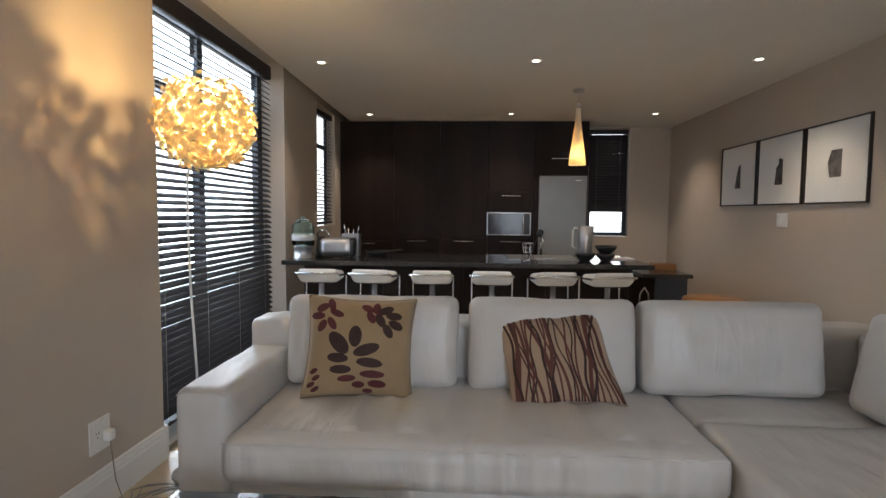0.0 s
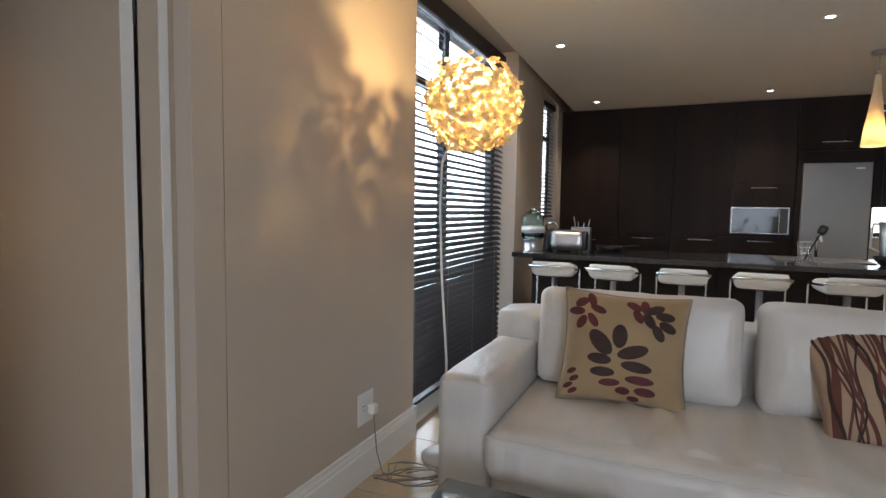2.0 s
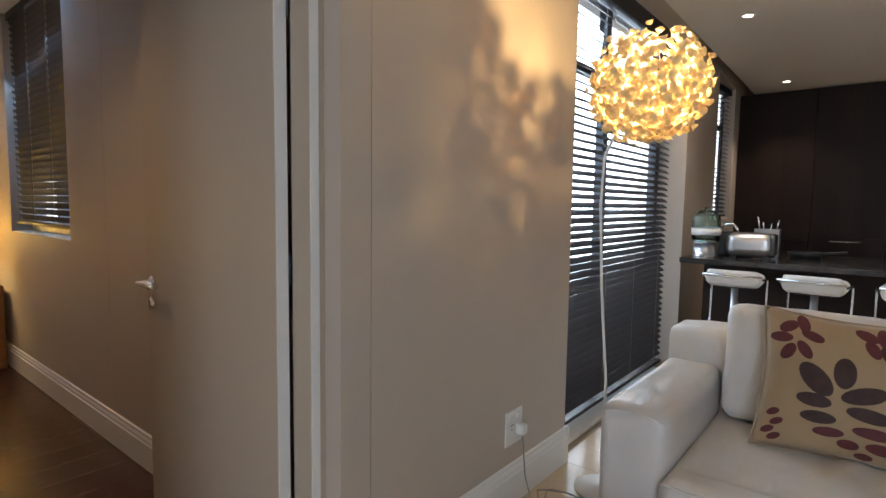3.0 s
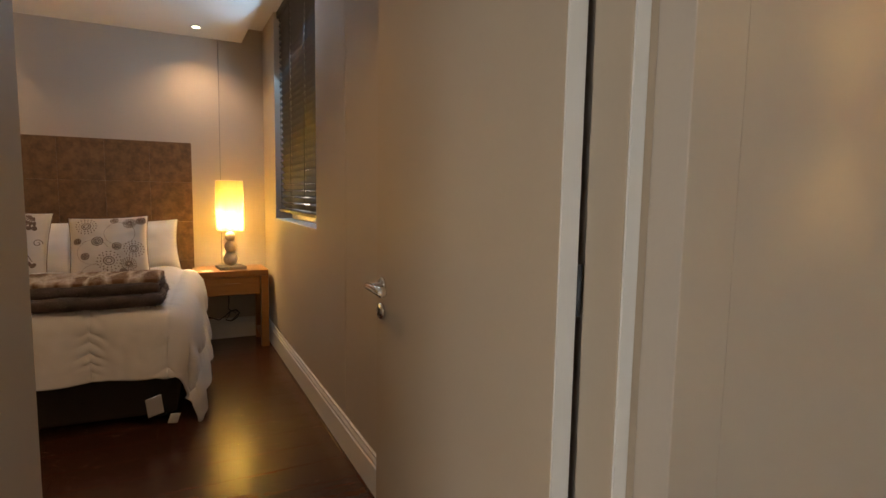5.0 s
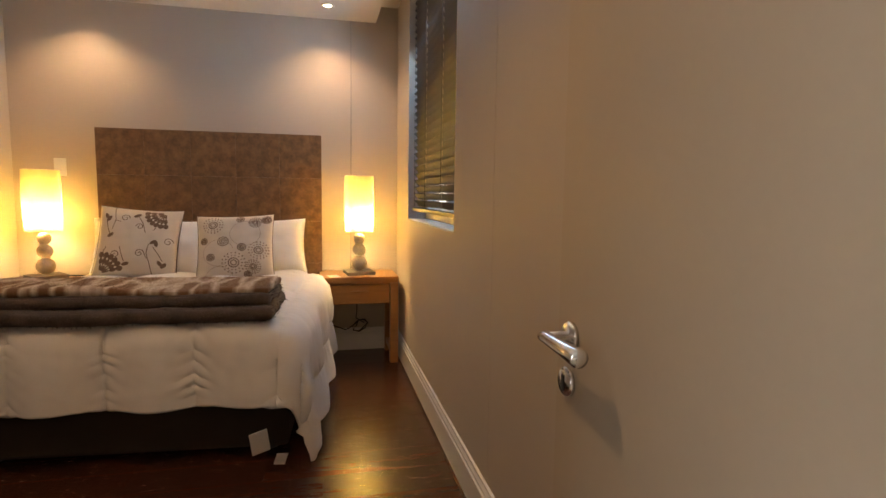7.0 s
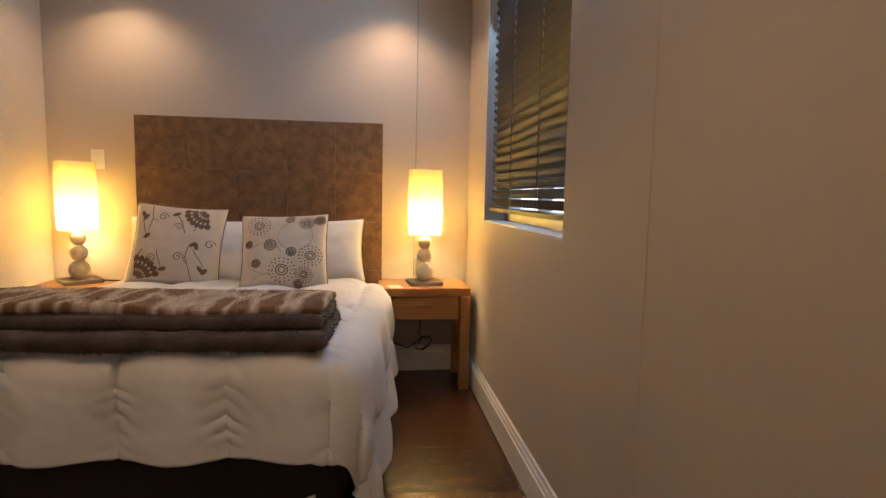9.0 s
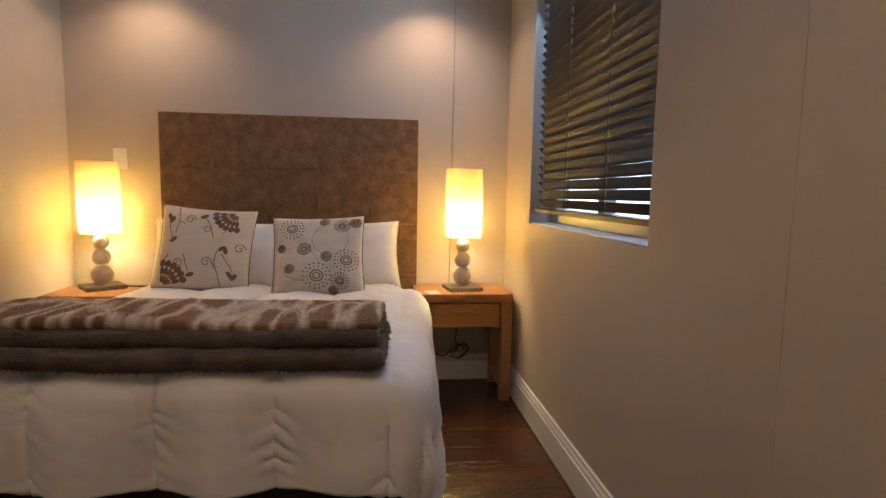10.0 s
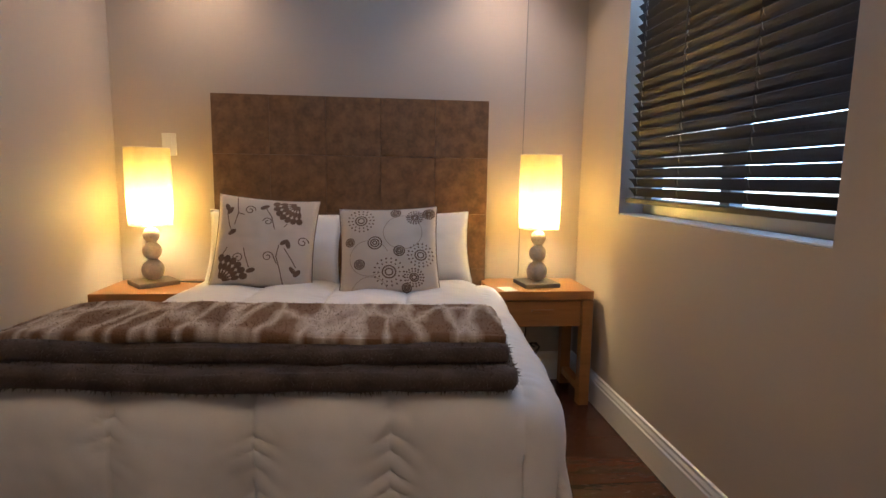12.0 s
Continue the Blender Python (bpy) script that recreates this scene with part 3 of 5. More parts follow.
for gx, gy in ((-0.965, 4.39), (0.745, 4.39), (2.44, 4.39), (-1.02, 6.66), (0.705, 6.66), (2.41, 6.66)):
    downlight(gx, gy, CEILING, 42, group="living room downlights")
for gx, gy, gw, gc in ((-5.40, 0.895, 19, 125), (-5.40, -0.68, 19, 125), (-2.80, 0.48, 25, 130), (-3.35, -0.72, 11, 120)):
    downlight(gx, gy, 2.48, gw, group="bedroom downlights", cone=gc, color=(1.0, 0.65, 0.37))

pend = thing("pendant_lamp", "slim cone pendant lamp in frosted opal glass, lit", "pendant lamp", (1.27, 5.40, 0))
part("canopy", lathe([(0.001, CEILING), (0.055, CEILING), (0.055, CEILING - 0.025), (0.001, CEILING - 0.026)], 24), STEEL, pend)
part("cord", tube([(0, 0, 2.40), (0, 0, CEILING - 0.02)], 0.003, 6), STEEL, pend)
part("cap", lathe([(0.001, 2.405), (0.016, 2.405), (0.020, 2.36), (0.001, 2.36)], 20), STEEL, pend)
sh = part("shade", lathe([(0.018, 2.38), (0.028, 2.24), (0.052, 2.06), (0.074, 1.90), (0.083, 1.815), (0.080, 1.815), (0.071, 1.90), (0.049, 2.06), (0.025, 2.24), (0.015, 2.37)], 28), PENDANTGLASS, pend, "opal glass cone")
part("bulb", lathe([(0.001, 1.88), (0.018, 1.89), (0.026, 1.925), (0.018, 1.96), (0.010, 1.99), (0.001, 1.99)], 16), BULB, pend, "glowing bulb")
lamp("pendant_light", "POINT", pose(1.27, 5.40, 1.86), 5, WARM, 0.03)

# ---- ball floor lamp ----
BALL = Vector((-0.872, 2.317, 1.716))


def from_ball(*p):
    return tuple(Vector(p) - BALL)


ball = thing("floor_lamp", "white petal-ball floor lamp on a thin pole, lit", "floor lamp", tuple(BALL))
part("pole", tube([from_ball(*p) for p in ((-1.12, 2.66, 0.02), (-1.14, 2.70, 0.50), (-1.222, 2.808, 0.92), (-1.28, 2.90, 1.30), (-1.25, 2.85, 1.52), (-1.08, 2.62, 1.66), (-0.872, 2.317, 1.665))],
     0.0065, 10), WHITE, ball, "thin white metal pole")
part("foot", moved(lathe([(0.001, 0), (0.125, 0), (0.125, 0.012), (0.02, 0.02), (0.012, 0.05), (0.001, 0.05)], 32), pose(*from_ball(-1.12, 2.66, 0))), WHITE, ball)
part("bulb", moved(soft(0.06, 0.06, 0.08, 0.029, 5), pose(0.02, 0, -0.045)), BULB, ball, "glowing bulb")
lamp("ball_lamp_light", "POINT", pose(BALL.x, BALL.y, BALL.z + 0.07), 27, WARM, 0.022)
wires = bmesh.new()
for k in range(6):
    a = math.pi * k / 6
    tube([(0.152 * math.cos(q) * math.cos(a), 0.152 * math.cos(q) * math.sin(a), 0.152 * math.sin(q)) for q in (2 * math.pi * i / 28 for i in range(28))], 0.0018, 5, wires, True)
part("wire_globe", wires, WHITE, ball)


def petal_mesh(seed):
    """A curled shell: a dished oval with thickness."""
    bm, rng = bmesh.new(), random.Random(seed)
    rows, cols = 4, 10
    w, h, cup = 0.0138, 0.0150, 0.009 + 0.004 * rng.random()
    sheets = []
    for off in (0,):
        c = bm.verts.new((0, 0, off))
        rings = []
        for i in range(1, rows):
            f = i / (rows - 1)
            rings.append([bm.verts.new((w * f * math.cos(a), h * f * math.sin(a) * (1 + 0.06 * math.sin(3 * a + seed)), off + cup * f * f + 0.003 * f * math.sin(2 * a + seed)))
                          for a in (2 * math.pi * j / cols for j in range(cols))])
        for j in range(cols):
            bm.faces.new((c, rings[0][j], rings[0][(j + 1) % cols]))
            for a, b in zip(rings, rings[1:]):
                bm.faces.new((a[j], b[j], b[(j + 1) % cols], a[(j + 1) % cols]))
        sheets.append(rings[-1])
    for f in bm.faces:
        f.smooth = True
    return mesh_of("petal", bm, PETALS)


petal_kinds = [petal_mesh(s) for s in range(4)]
rng = random.Random(11)
for i in range(300):
    zc = 1 - 2 * (i + 0.5) / 300
    a = i * 2.39996
    d = Vector((math.sqrt(1 - zc * zc) * math.cos(a), math.sqrt(1 - zc * zc) * math.sin(a), zc))
    d = (d + 0.10 * Vector((rng.uniform(-1, 1), rng.uniform(-1, 1), rng.uniform(-1, 1)))).normalized()
    if zc > 0.5 and d.x < 0.35 and d.y > -0.25:
        continue
    tilt = (d + 0.55 * Vector((rng.uniform(-1, 1), rng.uniform(-1, 1), rng.uniform(-1, 1)))).normalized()
    p = new("petal", petal_kinds[i % 4])
    p.parent = ball
    p.matrix_basis = Matrix.Translation(d * rng.uniform(0.166, 0.206)) @ tilt.to_track_quat("Z", "Y").to_matrix().to_4x4() @ pose(0, 0, 0, 0, 0, rng.uniform(0, 360))

inner = bmesh.new()
for i in range(760):
    zc = 1 - 2 * (i + 0.5) / 760
    a = i * 2.39996 + 1.0
    d = Vector((math.sqrt(1 - zc * zc) * math.cos(a), math.sqrt(1 - zc * zc) * math.sin(a), zc))
    if zc > 0.45 and d.x < 0.35 and d.y > -0.25 or zc > 0.8:
        continue
    tilt = (d + 0.40 * Vector((rng.uniform(-1, 1), rng.uniform(-1, 1), rng.uniform(-1, 1)))).normalized()
    k = len(inner.verts)
    inner.from_mesh(petal_kinds[i % 4])
    inner.verts.ensure_lookup_table()
    bmesh.ops.transform(inner, matrix=Matrix.Translation(d * rng.uniform(0.140, 0.192)) @ tilt.to_track_quat("Z", "Y").to_matrix().to_4x4(), verts=inner.verts[k:])
tagged(part("petal_filling", inner, PETALS, ball), kind="stuff")

# ---- sofa ----
sofa = thing("corner_sofa", "large white leather corner sofa with loose back cushions", "sofa", (0.5, 2.4, 0))


DEEP = 1.05


def on_sofa(x, y, z):
    """A place in the sofa's own axes."""
    return x + 0.085 - 0.5, 3.0 + DEEP * (y - 3.0) - 2.4, z * DEEP


def sofa_part(name, x0, y0, z0, x1, y1, z1, r=0.04, puff=0.0, wrinkle=0.002, seed=0.0, n=16, tilt=(0, 0, 0), freq=6.0, fold=None, label=""):
    bm = soft(x1 - x0, (y1 - y0) * DEEP, (z1 - z0) * DEEP, r, n, puff, wrinkle, seed, freq, fold)
    return part(name, bm, LEATHER, sofa, label, pose(*on_sofa((x0 + x1) / 2, (y0 + y1) / 2, (z0 + z1) / 2), *tilt))


def front_pucker(u, p):
    """Gathers along the front edge of a seat."""
    if u.y < -0.75:
        k = math.sin(p.x * 46 + 3.5 * math.sin(p.x * 7)) * (0.5 + 0.5 * math.sin(p.x * 3.1))
        k += 0.5 * math.sin(p.x * 97 + 4 * math.sin(p.x * 5)) * max(0, math.sin(p.x * 4.3 + 1))
        return Vector((0, -0.014 * k, 0.005 * k))
    if u.z > 0.8:
        w = noise.noise(Vector((p.x * 11 + 0.8 * p.y, p.y * 2.2, 4))) + 0.6 * noise.noise(Vector((p.x * 23, p.y * 4 + p.x, 9)))
        return Vector((0, 0, 0.015 * w * (1.25 - u.y) * (1 - u.x ** 4)))
    return Vector((0, 0, 0))


def loose_top(u, p):
    """Soft sags and creases of a worn leather seat."""
    if u.z > 0.8:
        return Vector((0, 0, 0.012 * noise.noise(Vector((p.x * 2.6, p.y * 2.6, 7))) + 0.006 * noise.noise(Vector((p.x * 13 + p.y * 5, p.y * 5, 2)))))
    return Vector((0, 0, 0))


sofa_part("base", -0.77, 2.13, 0.10, 1.16, 3.05, 0.28, 0.02)
sofa_part("chaise_base", 1.162, 0.72, 0.10, 2.12, 3.05, 0.28, 0.02)
sofa_part("seat_cushion", -0.785, 2.05, 0.265, 1.150, 2.97, 0.440, 0.060, 0.022, 0.003, 1.0, 90, fold=front_pucker)
sofa_part("chaise_cushion", 1.156, 2.42, 0.265, 2.08, 2.97, 0.435, 0.035, 0.010, 0.003, 5.0, 30, fold=loose_top)
sofa_part("chaise_cushion", 1.156, 0.70, 0.265, 2.08, 2.415, 0.435, 0.035, 0.014, 0.004, 8.0, 44, fold=loose_top)
sofa_part("arm", -1.005, 2.135, 0.10, -0.775, 2.86, 0.60, 0.045, 0.006, 0.003, 2.0, 20)
sofa_part("backrest", -1.005, 2.84, 0.10, 2.36, 3.10, 0.735, 0.05, 0.0, 0.003, 3.0, 24)
sofa_part("side_backrest", 2.10, 0.74, 0.10, 2.36, 2.845, 0.735, 0.05, 0.0, 0.003, 4.0, 24)
for i, (a, b) in enumerate(((-0.745, 0.115), (0.170, 0.985), (1.010, 1.870))):
    sofa_part("back_cushion", a, 2.68, 0.44, b, 2.84, 0.872, 0.05, 0.035, 0.006, 10.0 + 3 * i, 26, (-9, 0, 0))
for a, b in ((1.72, 2.56), (0.84, 1.68)):
    sofa_part("side_cushion", 1.90, a, 0.44, 2.08, b, 0.87, 0.05, 0.035, 0.006, 20 + a, 22, (0, 10, 0))
part("seam", tube([on_sofa(-0.77 + 0.02 * i, 2.064 + 0.004 * math.sin(i * 1.3), 0.4255) for i in range(96)], 0.0035, 6), LEATHER, sofa)
part("seam", tube([on_sofa(*p) for p in ((-0.99, 2.142, 0.575), (-0.94, 2.138, 0.588), (-0.84, 2.138, 0.588), (-0.79, 2.142, 0.575))], 0.003, 6), LEATHER, sofa)
for lx, ly in ((-0.93, 2.18), (-0.93, 3.02), (1.05, 2.2), (2.25, 3.02), (2.25, 0.8), (1.24, 0.8)):
    part("foot", bx(lx - 0.445, ly - 2.43, 0, lx - 0.385, ly - 2.37, 0.11, bevel=0.006), OAK, sofa, "wooden foot")

# ---- loose cushions with prints ----


class Pillow:
    """A square cushion in its own xz plane, front towards -y."""

    def __init__(self, w, h, t, seed=0, pinch=0.05, sag=0.0):
        self.w, self.h, self.t, self.seed, self.pinch, self.sag = w, h, t, seed, pinch, sag

    def at(self, u, v, side=-1, lift=0.0):
        cu, cv = 1 - self.pinch * (1 - v * v), 1 - self.pinch * (1 - u * u)
        b = max(0, (1 - abs(u) ** 2.6) * (1 - abs(v) ** 2.6)) ** 0.55
        x, z = u * self.w / 2 * cu, v * self.h / 2 * cv
        wr = noise.noise(Vector((u * 2.4, v * 2.4, self.seed))) * 0.010 + noise.noise(Vector((u * 6, v * 6, self.seed + 9))) * 0.004
        y = side * (self.t / 2 * b + wr * min(1, 3 * b) + lift + 0.003)
        return Vector((x + self.sag * v * self.h / 2, y, z))

    def body(self, n=28):
        bm = bmesh.new()
        for side in (-1, 1):
            g = [[bm.verts.new(self.at(2 * i / n - 1, 2 * j / n - 1, side)) for i in range(n + 1)] for j in range(n + 1)]
            for j in range(n):
                for i in range(n):
                    bm.faces.new((g[j][i], g[j][i + 1], g[j + 1][i + 1], g[j + 1][i])).smooth = True
        edge = []
        bmesh.ops.remove_doubles(bm, verts=bm.verts[:], dist=0.0001)
        bmesh.ops.holes_fill(bm, edges=[e for e in bm.edges if e.is_boundary])
        rim = [(2 * i / n - 1, -1) for i in range(n)] + [(1, 2 * i / n - 1) for i in range(n)] + [(1 - 2 * i / n, 1) for i in range(n)] + [(-1, 1 - 2 * i / n) for i in range(n)]
        edge = [(self.at(u, v, -1) + self.at(u, v, 1)) / 2 for u, v in rim]
        return bm, edge

    def spot(self, bm, cu, cv, ru, rv, ang, seg=16, lift=0.0015, shape=1.0):
        """A filled oval printed on the front; ru, rv in fractions of half the width."""
        ca, sa = math.cos(ang), math.sin(ang)

        def put(f, a):
            x, y = ru * f * math.cos(a), rv * f * math.sin(a) * (1 - shape * 0.35 * math.cos(a) if shape != 1.0 else 1)
            u, v = cu + ca * x - sa * y, cv + sa * x + ca * y
            return bm.verts.new(self.at(max(-0.99, min(0.99, u)), max(-0.99, min(0.99, v)), -1, lift))

        c = put(0, 0)
        rings = [[put(f, 2 * math.pi * k / seg) for k in range(seg)] for f in (0.5, 1.0)]
        for k in range(seg):
            bm.faces.new((c, rings[0][(k + 1) % seg], rings[0][k]))
            bm.faces.new((rings[0][k], rings[0][(k + 1) % seg], rings[1][(k + 1) % seg], rings[1][k]))

    def line(self, bm, pts, width, lift=0.0015):
        prev = None
        for i, (u, v) in enumerate(pts):
            a, b = pts[max(0, i - 1)], pts[min(len(pts) - 1, i + 1)]
            d = Vector((b[0] - a[0], b[1] - a[1]))
            if d.length < 1e-6:
                continue
            d.normalize()
            n = Vector((-d.y, d.x)) * width
            q = [bm.verts.new(self.at(max(-0.995, min(0.995, u + s * n.x)), max(-0.995, min(0.995, v + s * n.y)), -1, lift)) for s in (-1, 1)]
            if prev:
                bm.faces.new((prev[0], q[0], q[1], prev[1]))
            prev = q


def cushion(name, label, pil, material, m, piping=None, prints=(), piping_mat=None):
    t = tagged(new(name), label, "cushion")
    t.matrix_basis = PLACE @ m
    bm, edge = pil.body()
    part("cover", bm, material, t)
    if piping:
        part("piping", tube(edge, piping, 6, closed=True), piping_mat or material, t)
    for n_, draw, pm, lab in prints:
        pb = bmesh.new()
        draw(pil, pb)
        part(n_, pb, pm, t, lab)
    return t


CU = (-0.262, 2.565, 0.695)
tan = Pillow(0.52, 0.485, 0.17, 3, 0.085)
flower_cushion = cushion("scatter_cushion", "tan square cushion with dark red and brown flower petals", tan, TANCLOTH, pose(*CU, -17, 3, 8), 0.004)
BIG = [(-0.09, 0.21, 0.21, 0.13, 90), (-0.40, 0.06, 0.25, 0.15, -50), (0.14, -0.06, 0.25, 0.12, 20), (-0.40, -0.24, 0.19, 0.10, -5), (0.21, -0.32, 0.24, 0.10, -5), (-0.33, -0.47, 0.19, 0.09, 0)]
LOW = [(0.27, -0.55, 0.22, 0.08, 0), (-0.20, -0.65, 0.16, 0.07, 5), (0.36, -0.74, 0.16, 0.08, 0), (0.02, -0.77, 0.11, 0.07, 0), (0.19, -0.89, 0.09, 0.05, 0)]
CORNER = [(-0.73, 0.76), (-0.56, 0.84), (-0.46, 0.67), (-0.55, 0.45), (-0.74, 0.39), (-0.82, 0.58), (0.12, 0.80), (0.19, 0.61), (0.29, 0.80)]
DARKCORNER = [(0.37, 0.55, -60), (0.53, 0.33, -60), (0.67, 0.45, -30), (0.62, 0.64, -10), (0.45, 0.76, 20)]
SMALL = [(-0.83, -0.50), (-0.77, -0.63), (-0.85, -0.76), (-0.76, -0.85)]


def petal_print(u, v, a, b, deg, material):
    pb = bmesh.new()
    tan.spot(pb, u, v, a * 1.06, b * 0.98, radians(deg), 18)
    part("petal", pb, material, flower_cushion)


for p in BIG:
    petal_print(*p, PETALBROWN)
for p in LOW:
    petal_print(*p, PETALRED)
for i, (u, v) in enumerate(CORNER):
    petal_print(u, v, 0.13, 0.075, (40, 100, -20, -60, 60, 10, 150, 120, 100)[i], PETALRED)
for u, v, deg in DARKCORNER:
    petal_print(u, v, 0.15, 0.085, deg, PETALBROWN)
for u, v in SMALL:
    petal_print(u, v, 0.075, 0.05, 30, PETALRED)


def stripe_lines(pil, bm):
    rng_ = random.Random(5)
    for k in range(20):
        x0, x1 = -0.93 + 1.86 * k / 19, -0.93 + 1.86 * k / 19 + rng_.choice((-0.26, -0.16, 0.12, 0.22, 0.28))
        pil.line(bm, [(max(-0.96, min(0.96, x0 + (x1 - x0) * (1 + v) / 2 + 0.03 * math.sin(4 * v + k))), v) for v in [-0.98 + 1.96 * i / 28 for i in range(29)]],
                 rng_.choice((0.018, 0.028, 0.038)), 0.0012 + 0.0004 * (k % 3))


def stripe_dark(pil, bm):
    rng_ = random.Random(9)
    for k in range(10):
        x0 = -0.85 + 1.7 * k / 9
        s = rng_.uniform(-0.2, 0.2)
        pil.line(bm, [(max(-0.96, min(0.96, x0 + s * v + 0.04 * math.sin(5 * v + 2 * k))), v) for v in [-0.98 + 1.96 * i / 28 for i in range(29)]],
                 rng_.choice((0.014, 0.024)), 0.0030)


cushion("scatter_cushion", "beige cushion with crossing dark red and brown stripes", Pillow(0.52, 0.46, 0.16, 8, 0.085, sag=-0.16), STRIPECLOTH,
        pose(0.672, 2.60, 0.655, -30, -4, -2), 0.003,
        [("red_stripes", stripe_lines, mat("russet_stripe", (0.12, 0.040, 0.030), 0.75, var=0.3, fine=200, bump=0.2), "russet stripes"),
         ("dark_stripes", stripe_dark, PETALBROWN, "dark brown stripes")])

# ---- kitchen ----
CABY = 7.14


def bar_handle(parent, x, z, w):
    h_ = part("handle", tube([(x - w / 2, CABY - 0.035, z), (x + w / 2, CABY - 0.035, z)], 0.006, 8), CHROME, parent, "chrome bar handle")
    for s in (-1, 1):
        part("handle_post", tube([(x + s * (w / 2 - 0.02), CABY - 0.036, z), (x + s * (w / 2 - 0.02), CABY - 0.0005, z)], 0.004, 6), CHROME, h_)


def tall_unit(x0, x1, fronts, label):
    """A full-height cabinet; fronts are (z0, z1, handle height or None)."""
    t = thing("tall_cabinet", label, "kitchen cabinet", ((x0 + x1) / 2, 0, 0), group="tall kitchen cabinets")
    w = (x1 - x0) / 2
    part("body", bx(-w + 0.002, CABY + 0.024, 0.0, w - 0.002, FAR - 0.002, CEILING - 0.004), WENGE, t)
    for z0, z1, hz_ in fronts:
        d = part("door", bx(-w + 0.001, CABY, z0 + 0.001, w - 0.001, CABY + 0.021, z1 - 0.001, bevel=0.001), WENGE, t)
        if hz_ is not None:
            bar_handle(d, 0, hz_, 0.26)
    return t


DW = "dark wenge cabinet with flush doors and bar handles"
tall_unit(-1.545, -0.79, [(0.1, 0.96, 0.925), (0.96, 2.53, None)], DW)
tall_unit(-0.788, -0.18, [(0.1, 1.01, 0.965), (1.01, 2.53, None)], DW)
tall_unit(-0.178, 0.45, [(0.1, 1.01, 0.968), (1.01, 2.53, None)], DW)
oven_unit = tall_unit(0.452, 1.055, [(0.1, 1.02, 0.968), (1.37, 1.62, None), (1.62, 2.53, None)], "dark wenge cabinet with a built-in microwave")
bar_handle(oven_unit, 0, 1.567, 0.26)
tall_unit(1.057, 1.745, [(1.96, 2.53, 2.05)], "dark wenge cabinet round a tall fridge")

mw = thing("microwave", "built-in steel-framed microwave with dark glass door", "microwave", (0.728, CABY, 1.20))
part("case", bx(-0.288, -0.012, -0.148, 0.288, 0.02, 0.152, bevel=0.006), STEEL, mw)
part("door_glass", bx(-0.272, -0.016, -0.136, 0.190, -0.0125, 0.140, bevel=0.001), mat("dark_mirror_glass", (0.03, 0.03, 0.033), 0.08, 0.0, var=0.1, bump=0.0, spec=0.35), mw, "dark reflective glass")
part("control_panel", bx(0.193, -0.016, -0.136, 0.274, -0.0125, 0.140, bevel=0.001), BLACK, mw)
part("handle", tube([(0.188, -0.03, -0.11), (0.188, -0.03, 0.115)], 0.006, 8), CHROME, mw)

fr = thing("fridge", "tall silver upright fridge built into dark cabinets", "fridge", (1.418, CABY, 0))
part("door", bx(-0.305, -0.03, 0.62, 0.305, 0.02, 1.83, bevel=0.008), mat("silver_paint", (0.27, 0.275, 0.28), 0.42, 0.4, var=0.05, bump=0.02), fr)
part("freezer_door", bx(-0.305, -0.03, 0.06, 0.305, 0.02, 0.612, bevel=0.008), STEEL, fr)
part("badge", bx(0.16, -0.0325, 1.765, 0.235, -0.030, 1.778), CHROME, fr)
part("plinth", bx(-0.30, -0.01, 0, 0.30, 0.02, 0.058), BLACK, fr)
part("surround", box(box(box(bmesh.new(), -0.355, -0.002, 0, -0.312, 0.0235, 1.955), 0.312, -0.002, 0, 0.322, 0.0235, 1.955), -0.312, -0.002, 1.845, 0.312, 0.0235, 1.955), WENGE, fr)

bar = thing("breakfast_bar", "dark kitchen island with black granite top", "kitchen island", (0.2, 4.8, 0))
part("worktop", bx(-1.51, -0.415, 0.900, 1.51, 0.55, 0.938, bevel=0.004), STONE, bar, "black granite worktop")
for i in range(4):
    part("front_panel", bx(-1.42 + 0.705 * i + 0.001, -0.10, 0.02, -1.42 + 0.705 * (i + 1) - 0.001, -0.075, 0.899, bevel=0.002), WENGE, bar)
part("carcass", bx(-1.42, -0.074, 0.0, 1.40, 0.50, 0.899), WENGE, bar)
part("end_panel", bx(1.4005, -0.10, 0, 1.425, 0.50, 0.899, bevel=0.002), WENGE, bar)
part("sink_rim", bx(0.38, 0.03, 0.939, 1.0, 0.42, 0.946, bevel=0.003), STEEL, bar, "steel sink rim")
tap = part("tap", tube([(0.72, 0.46, 0.938), (0.72, 0.46, 1.06), (0.72, 0.43, 1.10), (0.72, 0.36, 1.11), (0.72, 0.31, 1.08)], 0.011, 10), CHROME, bar, "chrome sink tap")


